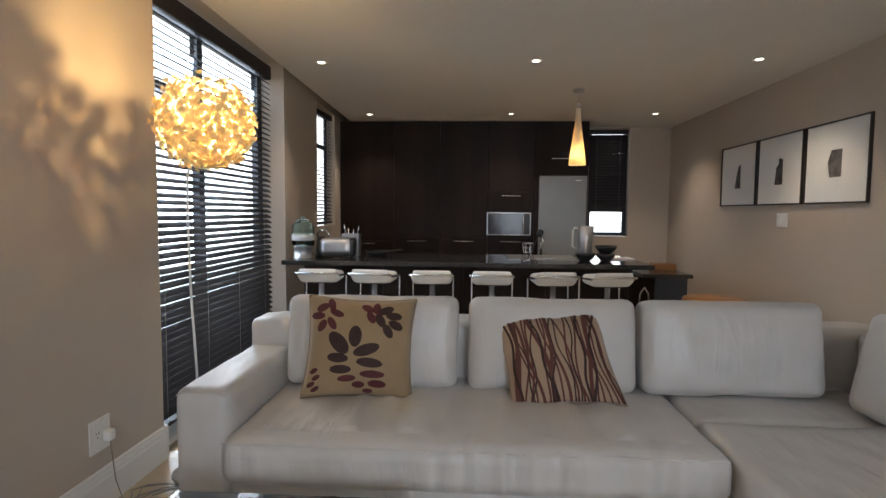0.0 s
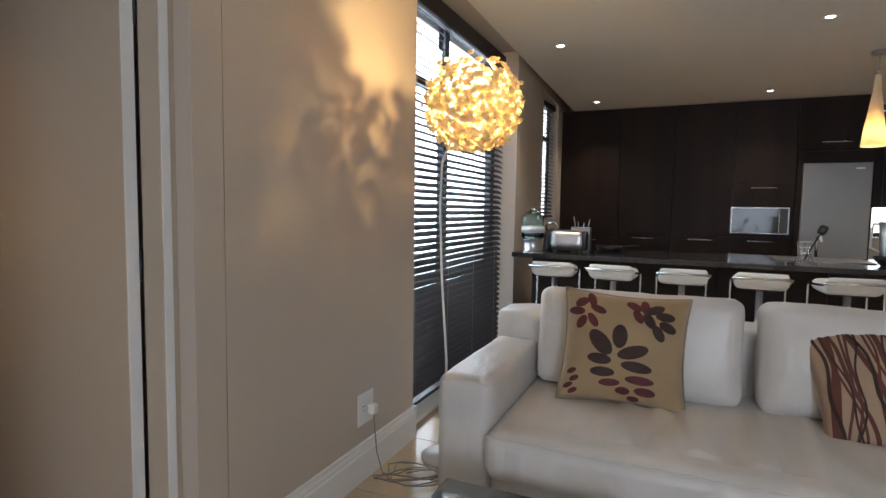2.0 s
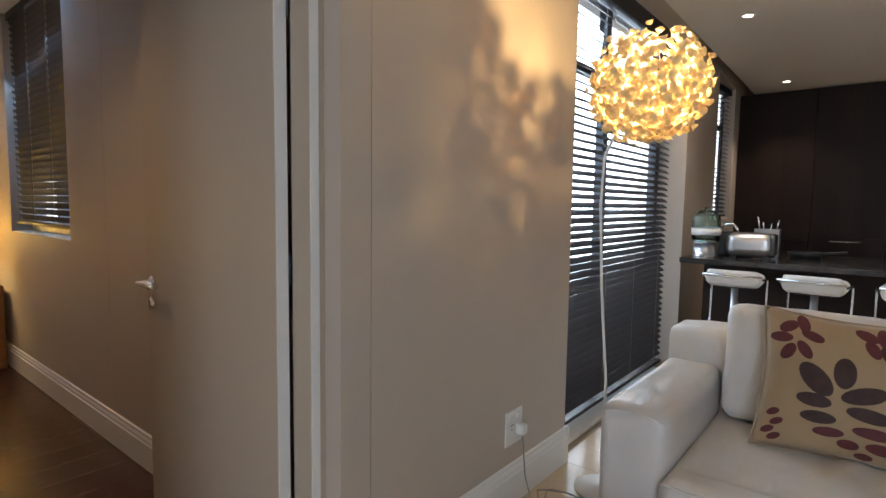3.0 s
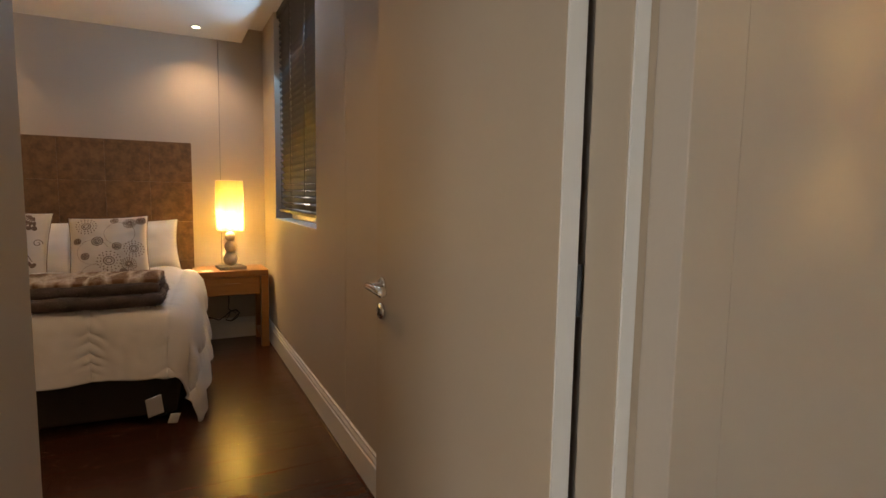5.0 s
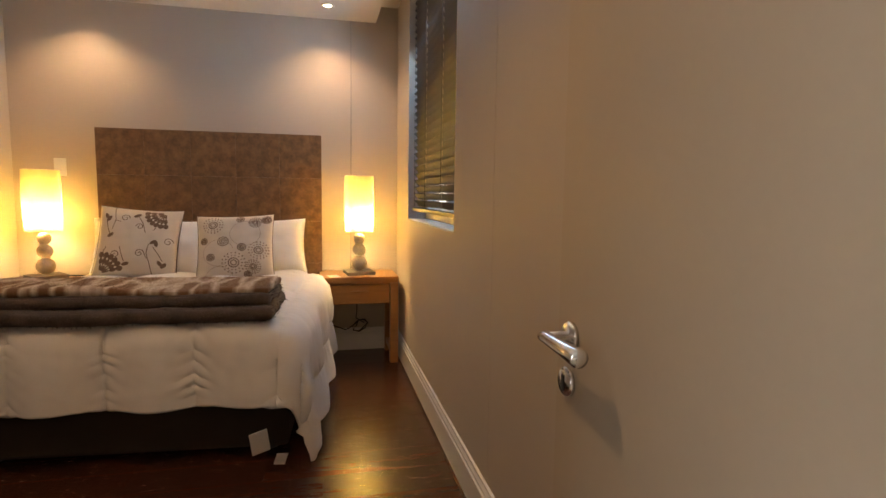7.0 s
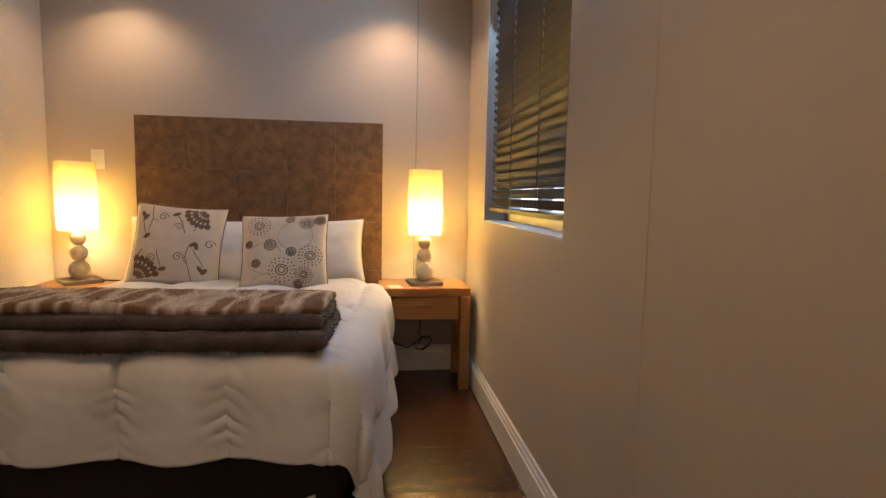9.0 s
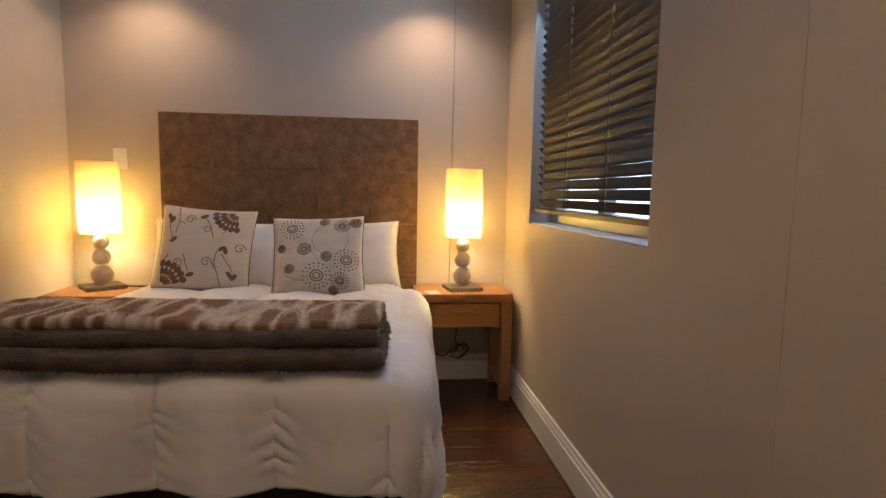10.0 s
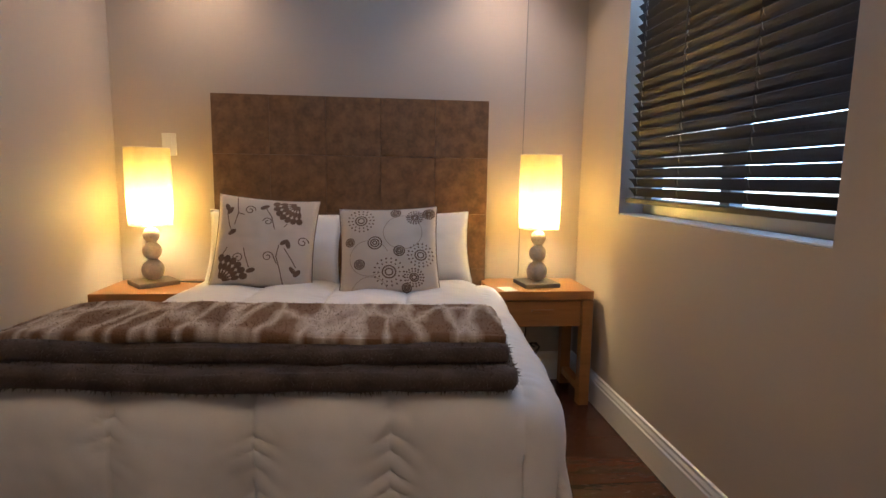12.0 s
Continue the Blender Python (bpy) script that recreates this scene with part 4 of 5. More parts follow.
def stool(x, y, rz, seat_z):
    t = thing("bar_stool", "white low-backed bar stool on a chrome pillar", "bar stool", (x, y, 0), rz, group="stools along the breakfast bar")
    part("base", lathe([(0.001, 0), (0.19, 0), (0.19, 0.006), (0.17, 0.014), (0.05, 0.022), (0.028, 0.05), (0.001, 0.05)], 32), CHROME, t)
    part("pillar", lathe([(0.028, 0.045), (0.028, 0.46), (0.020, 0.462), (0.020, seat_z - 0.02), (0.001, seat_z - 0.02)], 18), SATIN, t)

    def curl(u, p):
        f = max(0, -u.y - 0.35) / 0.65
        return Vector((0, 0.02 * f, 0.045 * f * f))

    part("seat", moved(soft(0.30, 0.32, 0.072, 0.032, 12, 0.006, fold=curl), pose(0, 0, seat_z)), STOOLWHITE, t, "white padded seat with curled back edge")
    w = 0.160
    part("frame", tube([(-w, -0.16, seat_z + 0.040), (-w, -0.10, seat_z + 0.02), (-w, 0.165, seat_z), (-w, 0.175, seat_z - 0.04), (-w, 0.15, 0.34), (-w, 0.10, 0.30),
                        (w, 0.10, 0.30), (w, 0.15, 0.34), (w, 0.175, seat_z - 0.04), (w, 0.165, seat_z), (w, -0.10, seat_z + 0.02), (w, -0.16, seat_z + 0.040)], 0.008, 8, closed=True), CHROME, t, "chrome loop and footrest")
    part("bracket", bx(-0.09, -0.08, seat_z - 0.045, 0.09, 0.08, seat_z - 0.026, bevel=0.004), BLACK, t)
    return t


first = stool(-0.90, 4.13, 3, 0.842)
for sx, sy, sr, in ((-0.485, 4.13, -4), (-0.04, 4.13, 2), (0.415, 4.13, -2), (0.875, 4.13, 5), (1.28, 4.13, 7)):
    copy_thing(first, pose(sx, sy, 0, 0, 0, sr))

# things on the bar
TOP = 0.9385
disp = thing("drink_dispenser", "green glass drinks jar on a steel base", "drink dispenser", (-1.20, 4.62, TOP))
part("stand", lathe([(0.001, 0), (0.085, 0), (0.085, 0.006), (0.078, 0.01), (0.078, 0.095), (0.083, 0.10), (0.001, 0.10)], 28), STEEL, disp, "steel stand")
part("jar", lathe([(0.001, 0.101), (0.085, 0.102), (0.095, 0.12), (0.095, 0.27), (0.085, 0.30), (0.055, 0.31), (0.050, 0.306), (0.080, 0.296), (0.090, 0.268), (0.090, 0.122), (0.001, 0.108)], 28), GREENGLASS, disp, "green glass jar")
part("lid", lathe([(0.001, 0.312), (0.062, 0.312), (0.062, 0.325), (0.02, 0.34), (0.018, 0.355), (0.001, 0.36)], 24), GREENGLASS, disp)
part("band", lathe([(0.0955, 0.155), (0.0965, 0.155), (0.0965, 0.205), (0.0955, 0.205)], 28), PAPER, disp, "pale label band")
kettle = thing("kettle", "black electric kettle with a curved handle", "kettle", (-1.09, 4.86, TOP))
part("body", lathe([(0.001, 0), (0.075, 0), (0.078, 0.02), (0.070, 0.12), (0.055, 0.17), (0.001, 0.18)], 24), BLACK, kettle)
part("handle", tube([(0.04 * s, 0, 0.16) for s in (-1,)] + [(-0.06, 0, 0.20), (-0.03, 0, 0.235), (0.02, 0, 0.235), (0.05, 0, 0.20), (0.055, 0, 0.16)], 0.010, 8), CHROME, kettle)
toaster = thing("toaster", "rounded steel toaster with black ends", "toaster", (-0.92, 4.70, TOP), 4)
part("shell", moved(soft(0.30, 0.18, 0.170, 0.06, 12), pose(0, 0, 0.095)), STEEL, toaster)
part("end_cap", moved(soft(0.05, 0.165, 0.16, 0.02, 6), pose(0.135, 0, 0.095)), BLACK, toaster)
for sx in (-0.10, 0.10):
    part("foot", bx(sx - 0.02, -0.06, 0, sx + 0.02, 0.06, 0.02), BLACK, toaster)
for sy in (-0.03, 0.03):
    part("slot", bx(-0.10, sy - 0.012, 0.1765, 0.09, sy + 0.012, 0.1785), BLACK, toaster)
caddy = thing("utensil_caddy", "clear caddy of chrome utensils behind the toaster", "utensil holder", (-0.86, 4.98, TOP))
part("box", box(box(box(box(box(bmesh.new(), -0.08, -0.05, 0, 0.08, 0.05, 0.006), -0.08, -0.05, 0.006, 0.08, -0.046, 0.20), -0.08, 0.046, 0.006, 0.08, 0.05, 0.20), -0.08, -0.046, 0.006, -0.076, 0.046, 0.20), 0.076, -0.046, 0.006, 0.08, 0.046, 0.20), STEEL, caddy)
for i, (ux, uy, ul) in enumerate(((-0.06, 0, 0.29), (-0.03, 0.02, 0.25), (0.02, -0.01, 0.24), (0.06, 0.01, 0.27))):
    part("utensil", tube([(ux * 0.6, uy, 0.01), (ux, uy, ul - 0.04), (ux * 1.15, uy, ul)], 0.005, 6), CHROME, caddy)
pan = thing("frying_pan", "small black pan lying on the bar", "pan", (-0.62, 5.0, TOP))
part("bowl", lathe([(0.001, 0), (0.09, 0), (0.115, 0.045), (0.112, 0.046), (0.087, 0.004), (0.001, 0.004)], 28), BLACK, pan)
part("handle", tube([(0.11, 0, 0.04), (0.24, 0, 0.055)], 0.009, 8), BLACK, pan)
rack = thing("utensil_stand", "chrome wire utensil stand with a black ladle", "utensil holder", (0.735, 4.66, TOP))
rb = bmesh.new()
for k in range(6):
    a = math.pi * k / 3
    tube([(0.055 * math.cos(a), 0.055 * math.sin(a), 0.003), (0.035 * math.cos(a), 0.035 * math.sin(a), 0.07), (0.045 * math.cos(a), 0.045 * math.sin(a), 0.15)], 0.0025, 5, rb)
for r_, z_ in ((0.055, 0.004), (0.035, 0.07), (0.045, 0.15), (0.038, 0.11)):
    tube([(r_ * math.cos(q), r_ * math.sin(q), z_) for q in (2 * math.pi * i / 20 for i in range(20))], 0.0025, 5, rb, True)
part("wire", rb, CHROME, rack)
lad = part("ladle", tube([(0, 0, 0.02), (0.06, 0, 0.15), (0.085, 0, 0.20)], 0.006, 6), BLACK, rack, "black plastic ladle")
part("ladle_bowl", moved(soft(0.055, 0.04, 0.07, 0.019, 6), pose(0.10, 0, 0.235, 0, 25, 0)), BLACK, lad)
jug = thing("water_jug", "tall steel water jug with a broad spout", "jug", (1.225, 4.70, TOP + 0.065))
part("body", lathe([(0.001, 0), (0.052, 0), (0.056, 0.01), (0.060, 0.12), (0.069, 0.235), (0.065, 0.235), (0.056, 0.12), (0.050, 0.012), (0.001, 0.012)], 28), STEEL, jug)
part("handle", tube([(-0.062, 0, 0.215), (-0.095, 0, 0.22), (-0.106, 0, 0.19), (-0.108, 0, 0.06), (-0.058, 0, 0.03)], 0.009, 8), PLATE, jug, "pale handle")
BOWL = [(0.001, 0.004), (0.045, 0.004), (0.048, 0.0), (0.052, 0.004), (0.09, 0.045), (0.105, 0.075), (0.101, 0.075), (0.084, 0.047), (0.045, 0.012), (0.001, 0.010)]
for x_, y_, z_, s in ((1.225, 4.70, TOP, 0.86), (1.405, 4.72, TOP, 0.80), (1.405, 4.72, TOP + 0.0635, 0.92)):
    solid("bowl", lathe([(r * s, z * s) for r, z in BOWL], 28), BLACK, "glossy black bowl on the breakfast bar", "bowl", (x_, y_, z_), group="black bowls")
tray = solid("tray", bx(-0.13, -0.09, 0, 0.13, 0.09, 0.012, bevel=0.004), PAPER, "white rectangular tray on the bar", "tray", (1.56, 4.95, TOP), 4)

# dark table by the right wall, with a hanging bag and a small wooden rack
desk = thing("side_table", "dark-topped table with a grey end panel", "table", (2.22, 5.85, 0))
part("top", bx(-0.24, -0.30, 0.70, 0.26, 0.60, 0.74, bevel=0.004), STONE, desk, "dark table top")
part("end_panel", bx(-0.10, -0.26, 0, 0.22, -0.235, 0.699, bevel=0.003), ALU, desk, "dark grey panel")
part("back_panel", bx(-0.20, 0.5, 0, 0.22, 0.525, 0.699, bevel=0.003), WENGE, desk)
crate = thing("wooden_rack", "small slatted wooden rack on the dark table", "rack", (2.36, 6.1, 0.741))
for i in range(5):
    part("slat", bx(-0.11 + 0.05 * i, -0.08, 0.05, -0.085 + 0.05 * i, 0.08, 0.062, bevel=0.002), OAK, crate)
for sy in (-0.07, 0.07):
    part("rail", bx(-0.12, sy - 0.01, 0.0, 0.125, sy + 0.01, 0.05, bevel=0.002), OAK, crate)
bag = thing("shopping_bag", "black and white printed cloth bag", "bag", (1.96, 5.42, 0))
part("body", moved(soft(0.16, 0.12, 0.42, 0.03, 12, 0.02, 0.012, 4.0), pose(0, 0, 0.215 + 0.0)), BAGCLOTH, bag)
part("strap", tube([(-0.05, 0, 0.42), (-0.04, 0, 0.56), (0.0, 0, 0.62), (0.04, 0, 0.56), (0.05, 0, 0.42)], 0.008, 6), BAGCLOTH, bag)
pouf = thing("round_table", "round honey-coloured wooden table behind the sofa", "table", (2.16, 4.35, 0))
part("tabletop", lathe([(0.001, 0.65), (0.22, 0.65), (0.23, 0.66), (0.23, 0.68), (0.22, 0.69), (0.001, 0.69)], 40), OAK, pouf)
part("pedestal", lathe([(0.18, 0), (0.18, 0.02), (0.05, 0.05), (0.04, 0.6), (0.08, 0.65), (0.001, 0.65)], 24), OAK, pouf)

# pictures on the right wall


def picture(y0, y1, z0, z1, shape, label):
    t = tagged(new("framed_picture"), label, "picture", "three framed prints")
    t.matrix_basis = pose(RIGHT, (y0 + y1) / 2, (z0 + z1) / 2, 0, 0, -90)
    w, h, b = (y1 - y0) / 2, (z1 - z0) / 2, 0.012
    for n_, a in (("frame_side", (-w, -h, -w + b, h)), ("frame_side", (w - b, -h, w, h)), ("frame_rail", (-w + b, -h, w - b, -h + b)), ("frame_rail", (-w + b, h - b, w - b, h))):
        part(n_, bx(a[0], -0.024, a[1], a[2], 0, a[3], bevel=0.002), FRAMEDARK, t)
    part("mount", bx(-w + b, -0.012, -h + b, w - b, -0.004, h - b), PAPER, t, "white mount board")
    bm = bmesh.new()
    vs = [bm.verts.new((w * x * 0.78, -0.0135, h * z)) for x, z in shape]
    bm.faces.new(vs)
    part("print", bm, INK, t, "dark abstract print")
    return t


PL = "dark-framed print of a dark upright shape on white"
picture(5.375, 6.095, 1.435, 2.050, [(-0.22, -0.42), (0.20, -0.42), (0.18, 0.36), (0.02, 0.30), (-0.10, 0.0)], PL)
picture(4.65, 5.345, 1.435, 2.050, [(-0.24, -0.42), (0.22, -0.42), (0.20, 0.30), (-0.02, 0.34), (-0.04, 0.16), (-0.16, 0.08)], PL)
picture(3.90, 4.62, 1.435, 2.050, [(-0.20, -0.36), (0.26, -0.36), (0.26, 0.30), (-0.16, 0.30), (-0.30, 0.02)], PL)

# coffee table and cables
ct = thing("coffee_table", "low dark glass coffee table in front of the sofa", "coffee table", (-0.28, 1.33, 0))
part("tabletop", bx(-0.46, -0.42, 0.365, 0.42, 0.47, 0.380, bevel=0.004), mat("smoked_glass", (0.10, 0.115, 0.13), 0.06, var=0.1, bump=0.0, coat=1.0), ct, "smoked glass top")
for lx in (-0.40, 0.36):
    for ly in (-0.36, 0.40):
        part("leg", bx(lx - 0.02, ly - 0.02, 0, lx + 0.02, ly + 0.02, 0.3645, bevel=0.003), STEEL, ct)
solid("bowl", lathe([(r * 0.6, z * 0.55) for r, z in BOWL], 24), BLACK, "small black bowl on the glass coffee table", "bowl", (-0.17, 1.66, 0.381))
for k in range(2):
    pts = [(-1.2 + 0.13 * math.cos(i * 0.55 + k) * (1 + 0.25 * math.sin(i * 1.7)) + 0.02 * i / 10, 2.40 + 0.11 * math.sin(i * 0.55 + 2 * k), 0.012 + 0.006 * abs(math.sin(i * 1.3))) for i in range(26)]
    pts = [(LEFT + 0.035, 2.33, 0.30), (LEFT + 0.05, 2.335, 0.12), (LEFT + 0.08, 2.34, 0.02)] + pts if k == 0 else pts
    solid("cable", tube(pts, 0.003, 6), CORD, "thin lamp cable coiled on the floor", "cable")

# ---- bedroom, laid out in axes of its own ----
PLACE = Matrix.Translation((0.321, -0.326, 0)) @ Matrix.Scale(1.065, 4)
bed = thing("bed", "double bed with a tall brown velvet headboard", "bed", (-4.8, 0.405, 0))
BEDTURN = Matrix.Translation((-0.7, 0, 0)) @ pose(0, 0, 0, 0, 0, -4.2) @ Matrix.Translation((0.7, 0, 0))
part("base", bx(-0.72, -0.655, 0.03, 0.66, 0.64, 0.34, bevel=0.02), DARKBASE, bed, "dark cloth-covered base", BEDTURN)
part("mattress", moved(soft(1.44, 1.32, 0.24, 0.06, 12, 0.004), pose(-0.02, -0.01, 0.455)), LINEN, bed, "", BEDTURN)
for lx in (-0.64, 0.58):
    for ly in (-0.56, 0.56):
        part("leg", lathe([(0.025, 0), (0.03, 0.032)], 12, at=(lx, ly, 0)), BLACK, bed, "", BEDTURN)
hb = part("headboard", bx(-0.848, -0.695, 0.02, -0.812, 0.694, 1.532, bevel=0.006), SUEDE, bed, "brown crushed velvet headboard")
pw, ph = 1.389 / 5, 0.293
for c in range(5):
    for r_ in range(4):
        bm = bx(-0.026, -pw / 2 + 0.0003, -ph / 2 + 0.0003, 0.026, pw / 2 - 0.0003, ph / 2 - 0.0003, bevel=0.0022)
        part("panel", bm, SUEDE, hb, m=pose(-0.797, -0.695 + pw * (c + 0.5), 1.532 - ph * (r_ + 0.5)))

# duvet draped over bed, with stitched channels
TOPZ, X0, X1, Y0, Y1 = 0.600, -5.36, -4.13, -0.25, 1.02
TURNED = Matrix.Translation((-5.5, 0.405, 0)) @ pose(0, 0, 0, 0, 0, -4.2) @ Matrix.Translation((5.5, -0.405, 0))


def drape(s, t):
    """A point of the duvet from its flat place (s along the bed, t across)."""
    ex = max(0, s - X1 + 0.02)
    ey = (t - Y1) if t > Y1 else (t - Y0 if t < Y0 else 0)
    x, y = min(s, X1 - 0.02), max(Y0, min(Y1, t))
    d = math.hypot(ex, ey)
    puffy = 0.036 * abs(math.sin(math.pi * (t - 0.02) / 0.335)) ** 0.45
    off = (t - 0.02 + 0.1675) % 0.335 - 0.1675
    pucker = (0.004 + 0.014 * noise.noise(Vector((s * 6, t * 3, 8)))) * math.exp(-off * off / 0.0022) * math.sin(s * 130 - 70 * abs(off) + 6 * noise.noise(Vector((s * 7, t * 2, 1))))
    crease = 0.010 * noise.noise(Vector((s * 3.2, t * 3.2, 2))) + 0.008 * noise.noise(Vector((s * 8, t * 8, 5))) + 0.003 * noise.noise(Vector((s * 21, t * 21, 3)))
    lump = puffy + pucker + crease
    if d < 1e-6:
        return Vector((x, y, TOPZ + lump - 0.012))
    ux, uy = ex / d, ey / d
    R = 0.085
    if d < R * math.pi / 2:
        a = d / R
        out, down = R * math.sin(a), R * (1 - math.cos(a))
        n = (math.sin(a), math.cos(a))
    else:
        q = d - R * math.pi / 2
        out, down, n = R + 0.07 * q, R + q, (1.0, 0.1)
    wave = 0.022 * math.sin((t if ex > abs(ey) else s) * 14 + 3 * noise.noise(Vector((s, t, 1)))) * min(1, down / 0.25)
    out += wave
    z = TOPZ - 0.012 - down + lump * n[1]
    return Vector((x + ux * (out + lump * n[0]), y + uy * (out + lump * n[0]), max(0.012, z)))


bm = bmesh.new()
NS, NT = 190, 180
S0, S1, T0, T1 = -5.36, -3.78, -0.70, 1.56
grid = [[bm.verts.new(TURNED @ drape(S0 + (S1 - S0) * i / NS, T0 + (T1 - T0) * j / NT)) for i in range(NS + 1)] for j in range(NT + 1)]
for j in range(NT):
    for i in range(NS):
        bm.faces.new((grid[j][i], grid[j][i + 1], grid[j + 1][i + 1], grid[j + 1][i])).smooth = True
bmesh.ops.recalc_face_normals(bm, faces=bm.faces[:])
duvet = solid("duvet", bm, LINEN, "puffy white channel-quilted duvet draped over the bed", "duvet")
sol = duvet.modifiers.new("thick", "SOLIDIFY")
sol.thickness, sol.offset = 0.018, -1
part("care_tag", bx(-0.004, -0.035, -0.05, 0.0, 0.035, 0.05), PAPER, duvet, "white care tag", pose(-3.865, 0.85, 0.165, 10, 12, 20))
part("care_tag", bx(-0.003, -0.022, -0.025, 0.0, 0.022, 0.025), PAPER, duvet, "white care tag", pose(-3.845, 0.93, 0.10, -14, 15, 16))


def blanket(name, x0, x1, z, h, seed, material, label, y0=-0.42, y1=1.005):
    """A folded length of fur lying across the bed and hanging over its far side."""
    b = soft(x1 - x0, y1 - y0, h, h * 0.48, 36, 0.0, 0.006, seed, 9.0)
    cx, cy = (x0 + x1) / 2, (y0 + y1) / 2
    for v in b.verts:
        wy = v.co.y + cy
        v.co.x += 0.018 * noise.noise(Vector((wy * 2.2, seed, 0)))
        v.co.z += 0.014 * noise.noise(Vector((wy * 2.6, v.co.x * 2, seed + 4)))
        if wy < Y0 + 0.05:
            e = Y0 + 0.05 - wy
            v.co.z -= 1.4 * e * e
    return moved(b, TURNED @ pose(cx, cy, z + h / 2))


throw = thing("fur_throw", "folded brown faux-fur throw across the bed", "throw blanket", (0, 0, 0))
part("lower_fold", blanket("l", -4.42, -4.020, 0.612, 0.062, 3.0, FURBACK, ""), FURBACK, throw, "grey-brown fur underside")
part("upper_fold", blanket("u", -4.43, -4.060, 0.667, 0.058, 6.0, FURBACK, "", -0.40, 0.99), FURBACK, throw, "grey-brown fur underside")
part("patterned_face", blanket("f", -4.44, -4.085, 0.712, 0.034, 9.0, FUR, "", -0.40, 0.985), FUR, throw, "brown blotched fur with pale bands")



def pile(source, count, length, seed, material):
    """Loose hairs standing off a fold of fur."""
    r_, me = random.Random(seed), source.data
    polys, weights = list(me.polygons), [p.area for p in me.polygons]
    bm_ = bmesh.new()
    for p in r_.choices(polys, weights, k=count):
        a, b, c = (me.vertices[i].co for i in p.vertices[:3])
        at = p.center + (a - b) * r_.uniform(-0.5, 0.5) + (c - b) * r_.uniform(-0.5, 0.5)
        way = (p.normal + 0.7 * Vector((r_.uniform(-1, 1), r_.uniform(-1, 1), r_.uniform(-1.2, 0.4)))).normalized()
        side = way.cross(Vector((r_.uniform(-1, 1), r_.uniform(-1, 1), r_.uniform(-1, 1)))).normalized() * 0.0011
        bm_.faces.new([bm_.verts.new(at + side), bm_.verts.new(at - side), bm_.verts.new(at + way * length * r_.uniform(0.5, 1.2))])
    return tagged(part("fur_pile", bm_, material, throw), kind="stuff")


for fold_ in list(throw.children):
    pile(fold_, 12000, 0.006 if fold_.name == "patterned_face" else 0.013, len(fold_.name), fold_.data.materials[0])

# pillows and printed cushions


def quilt(pil, bm):
    for k in range(-6, 7):
        pil.line(bm, [(u, max(-0.97, min(0.97, 0.16 * k + 0.07 * (1 if i % 2 else -1)))) for i, u in enumerate([-0.94 + 1.88 * q / 16 for q in range(17)])], 0.006, 0.0004)


for py, seed in ((0.03, 2), (0.675, 5)):
    cushion("pillow", "white quilted bed pillow against the headboard", Pillow(0.64, 0.37, 0.18, seed, 0.06), LINEN, pose(-5.44, py, 0.775, -16, 2 if seed == 2 else -2, 90), 0.004, [("stitching", quilt, LINEN, "")])


def curl(c0, v0, r, turns, s):
    return [(c0 + s * r * (1 - 0.8 * k / 24) * math.cos(turns * 2 * math.pi * k / 24), v0 + r * (1 - 0.8 * k / 24) * math.sin(turns * 2 * math.pi * k / 24)) for k in range(25)]


def vine(pil, bm):
    def stem(*p):
        pts = []
        for a, b in zip(p, p[1:]):
            pts += [(a[0] + (b[0] - a[0]) * k / 6, a[1] + (b[1] - a[1]) * k / 6) for k in range(6)]
        pil.line(bm, pts + [p[-1]], 0.010)

    stem((0.45, -0.98), (0.38, -0.6), (0.30, -0.35), (0.34, -0.08))
    pil.line(bm, curl(0.13, -0.36, 0.12, 1.4, 1), 0.010)
    stem((0.25, -0.36), (0.32, -0.5))
    stem((0.45, -0.15), (0.62, -0.4), (0.70, -0.55))
    stem((-0.22, -0.62), (-0.32, -0.35), (-0.36, -0.20))
    pil.line(bm, curl(-0.45, -0.42, 0.11, 1.3, -1), 0.010)
    stem((-0.62, 0.95), (-0.55, 0.6), (-0.60, 0.30))
    pil.line(bm, curl(-0.32, 0.66, 0.11, 1.4, 1), 0.010)
    stem((-0.56, 0.58), (-0.42, 0.54))
    stem((0.00, 0.72), (0.12, 0.55), (0.22, 0.25))
    pil.line(bm, curl(0.06, 0.42, 0.10, 1.3, -1), 0.010)
    stem((-0.78, 0.55), (-0.72, 0.30), (-0.66, 0.18))
    stem((0.40, 0.32), (0.46, 0.40))
    stem((-0.80, -0.38), (-0.70, -0.20))
    pil.line(bm, curl(0.80, 0.02, 0.12, 1.3, 1), 0.010)
    for cu, cv, r, n_, a0, a1 in ((0.62, 0.90, 0.50, 7, 3.1, 5.0), (-0.80, -0.92, 0.56, 6, 0.1, 1.7)):
        for ring, (ri, ro) in enumerate(((0.15, 0.42), (0.46, 0.72), (0.76, 1.0))):
            for k in range(n_):
                a = a0 + (a1 - a0) * (k + 0.5) / n_
                rr = r * (ri + ro) / 2
                pil.spot(bm, max(-0.93, min(0.93, cu + rr * math.cos(a))), max(-0.93, min(0.93, cv + rr * math.sin(a))), r * (ro - ri) * 0.62, rr * (a1 - a0) / n_ * 0.54, a, 12)
    for cu, cv, a in ((0.44, -0.02, 0.6), (0.52, -0.06, 1.8), (0.72, -0.66, 0.9), (0.64, -0.62, 2.2), (-0.18, -0.68, 0.3), (-0.72, 0.62, 1.0), (-0.64, 0.14, 0.6), (-0.04, 0.76, 0.5), (-0.78, 0.68, 2.0)):
        pil.spot(bm, cu, cv, 0.10, 0.05, a, 10)


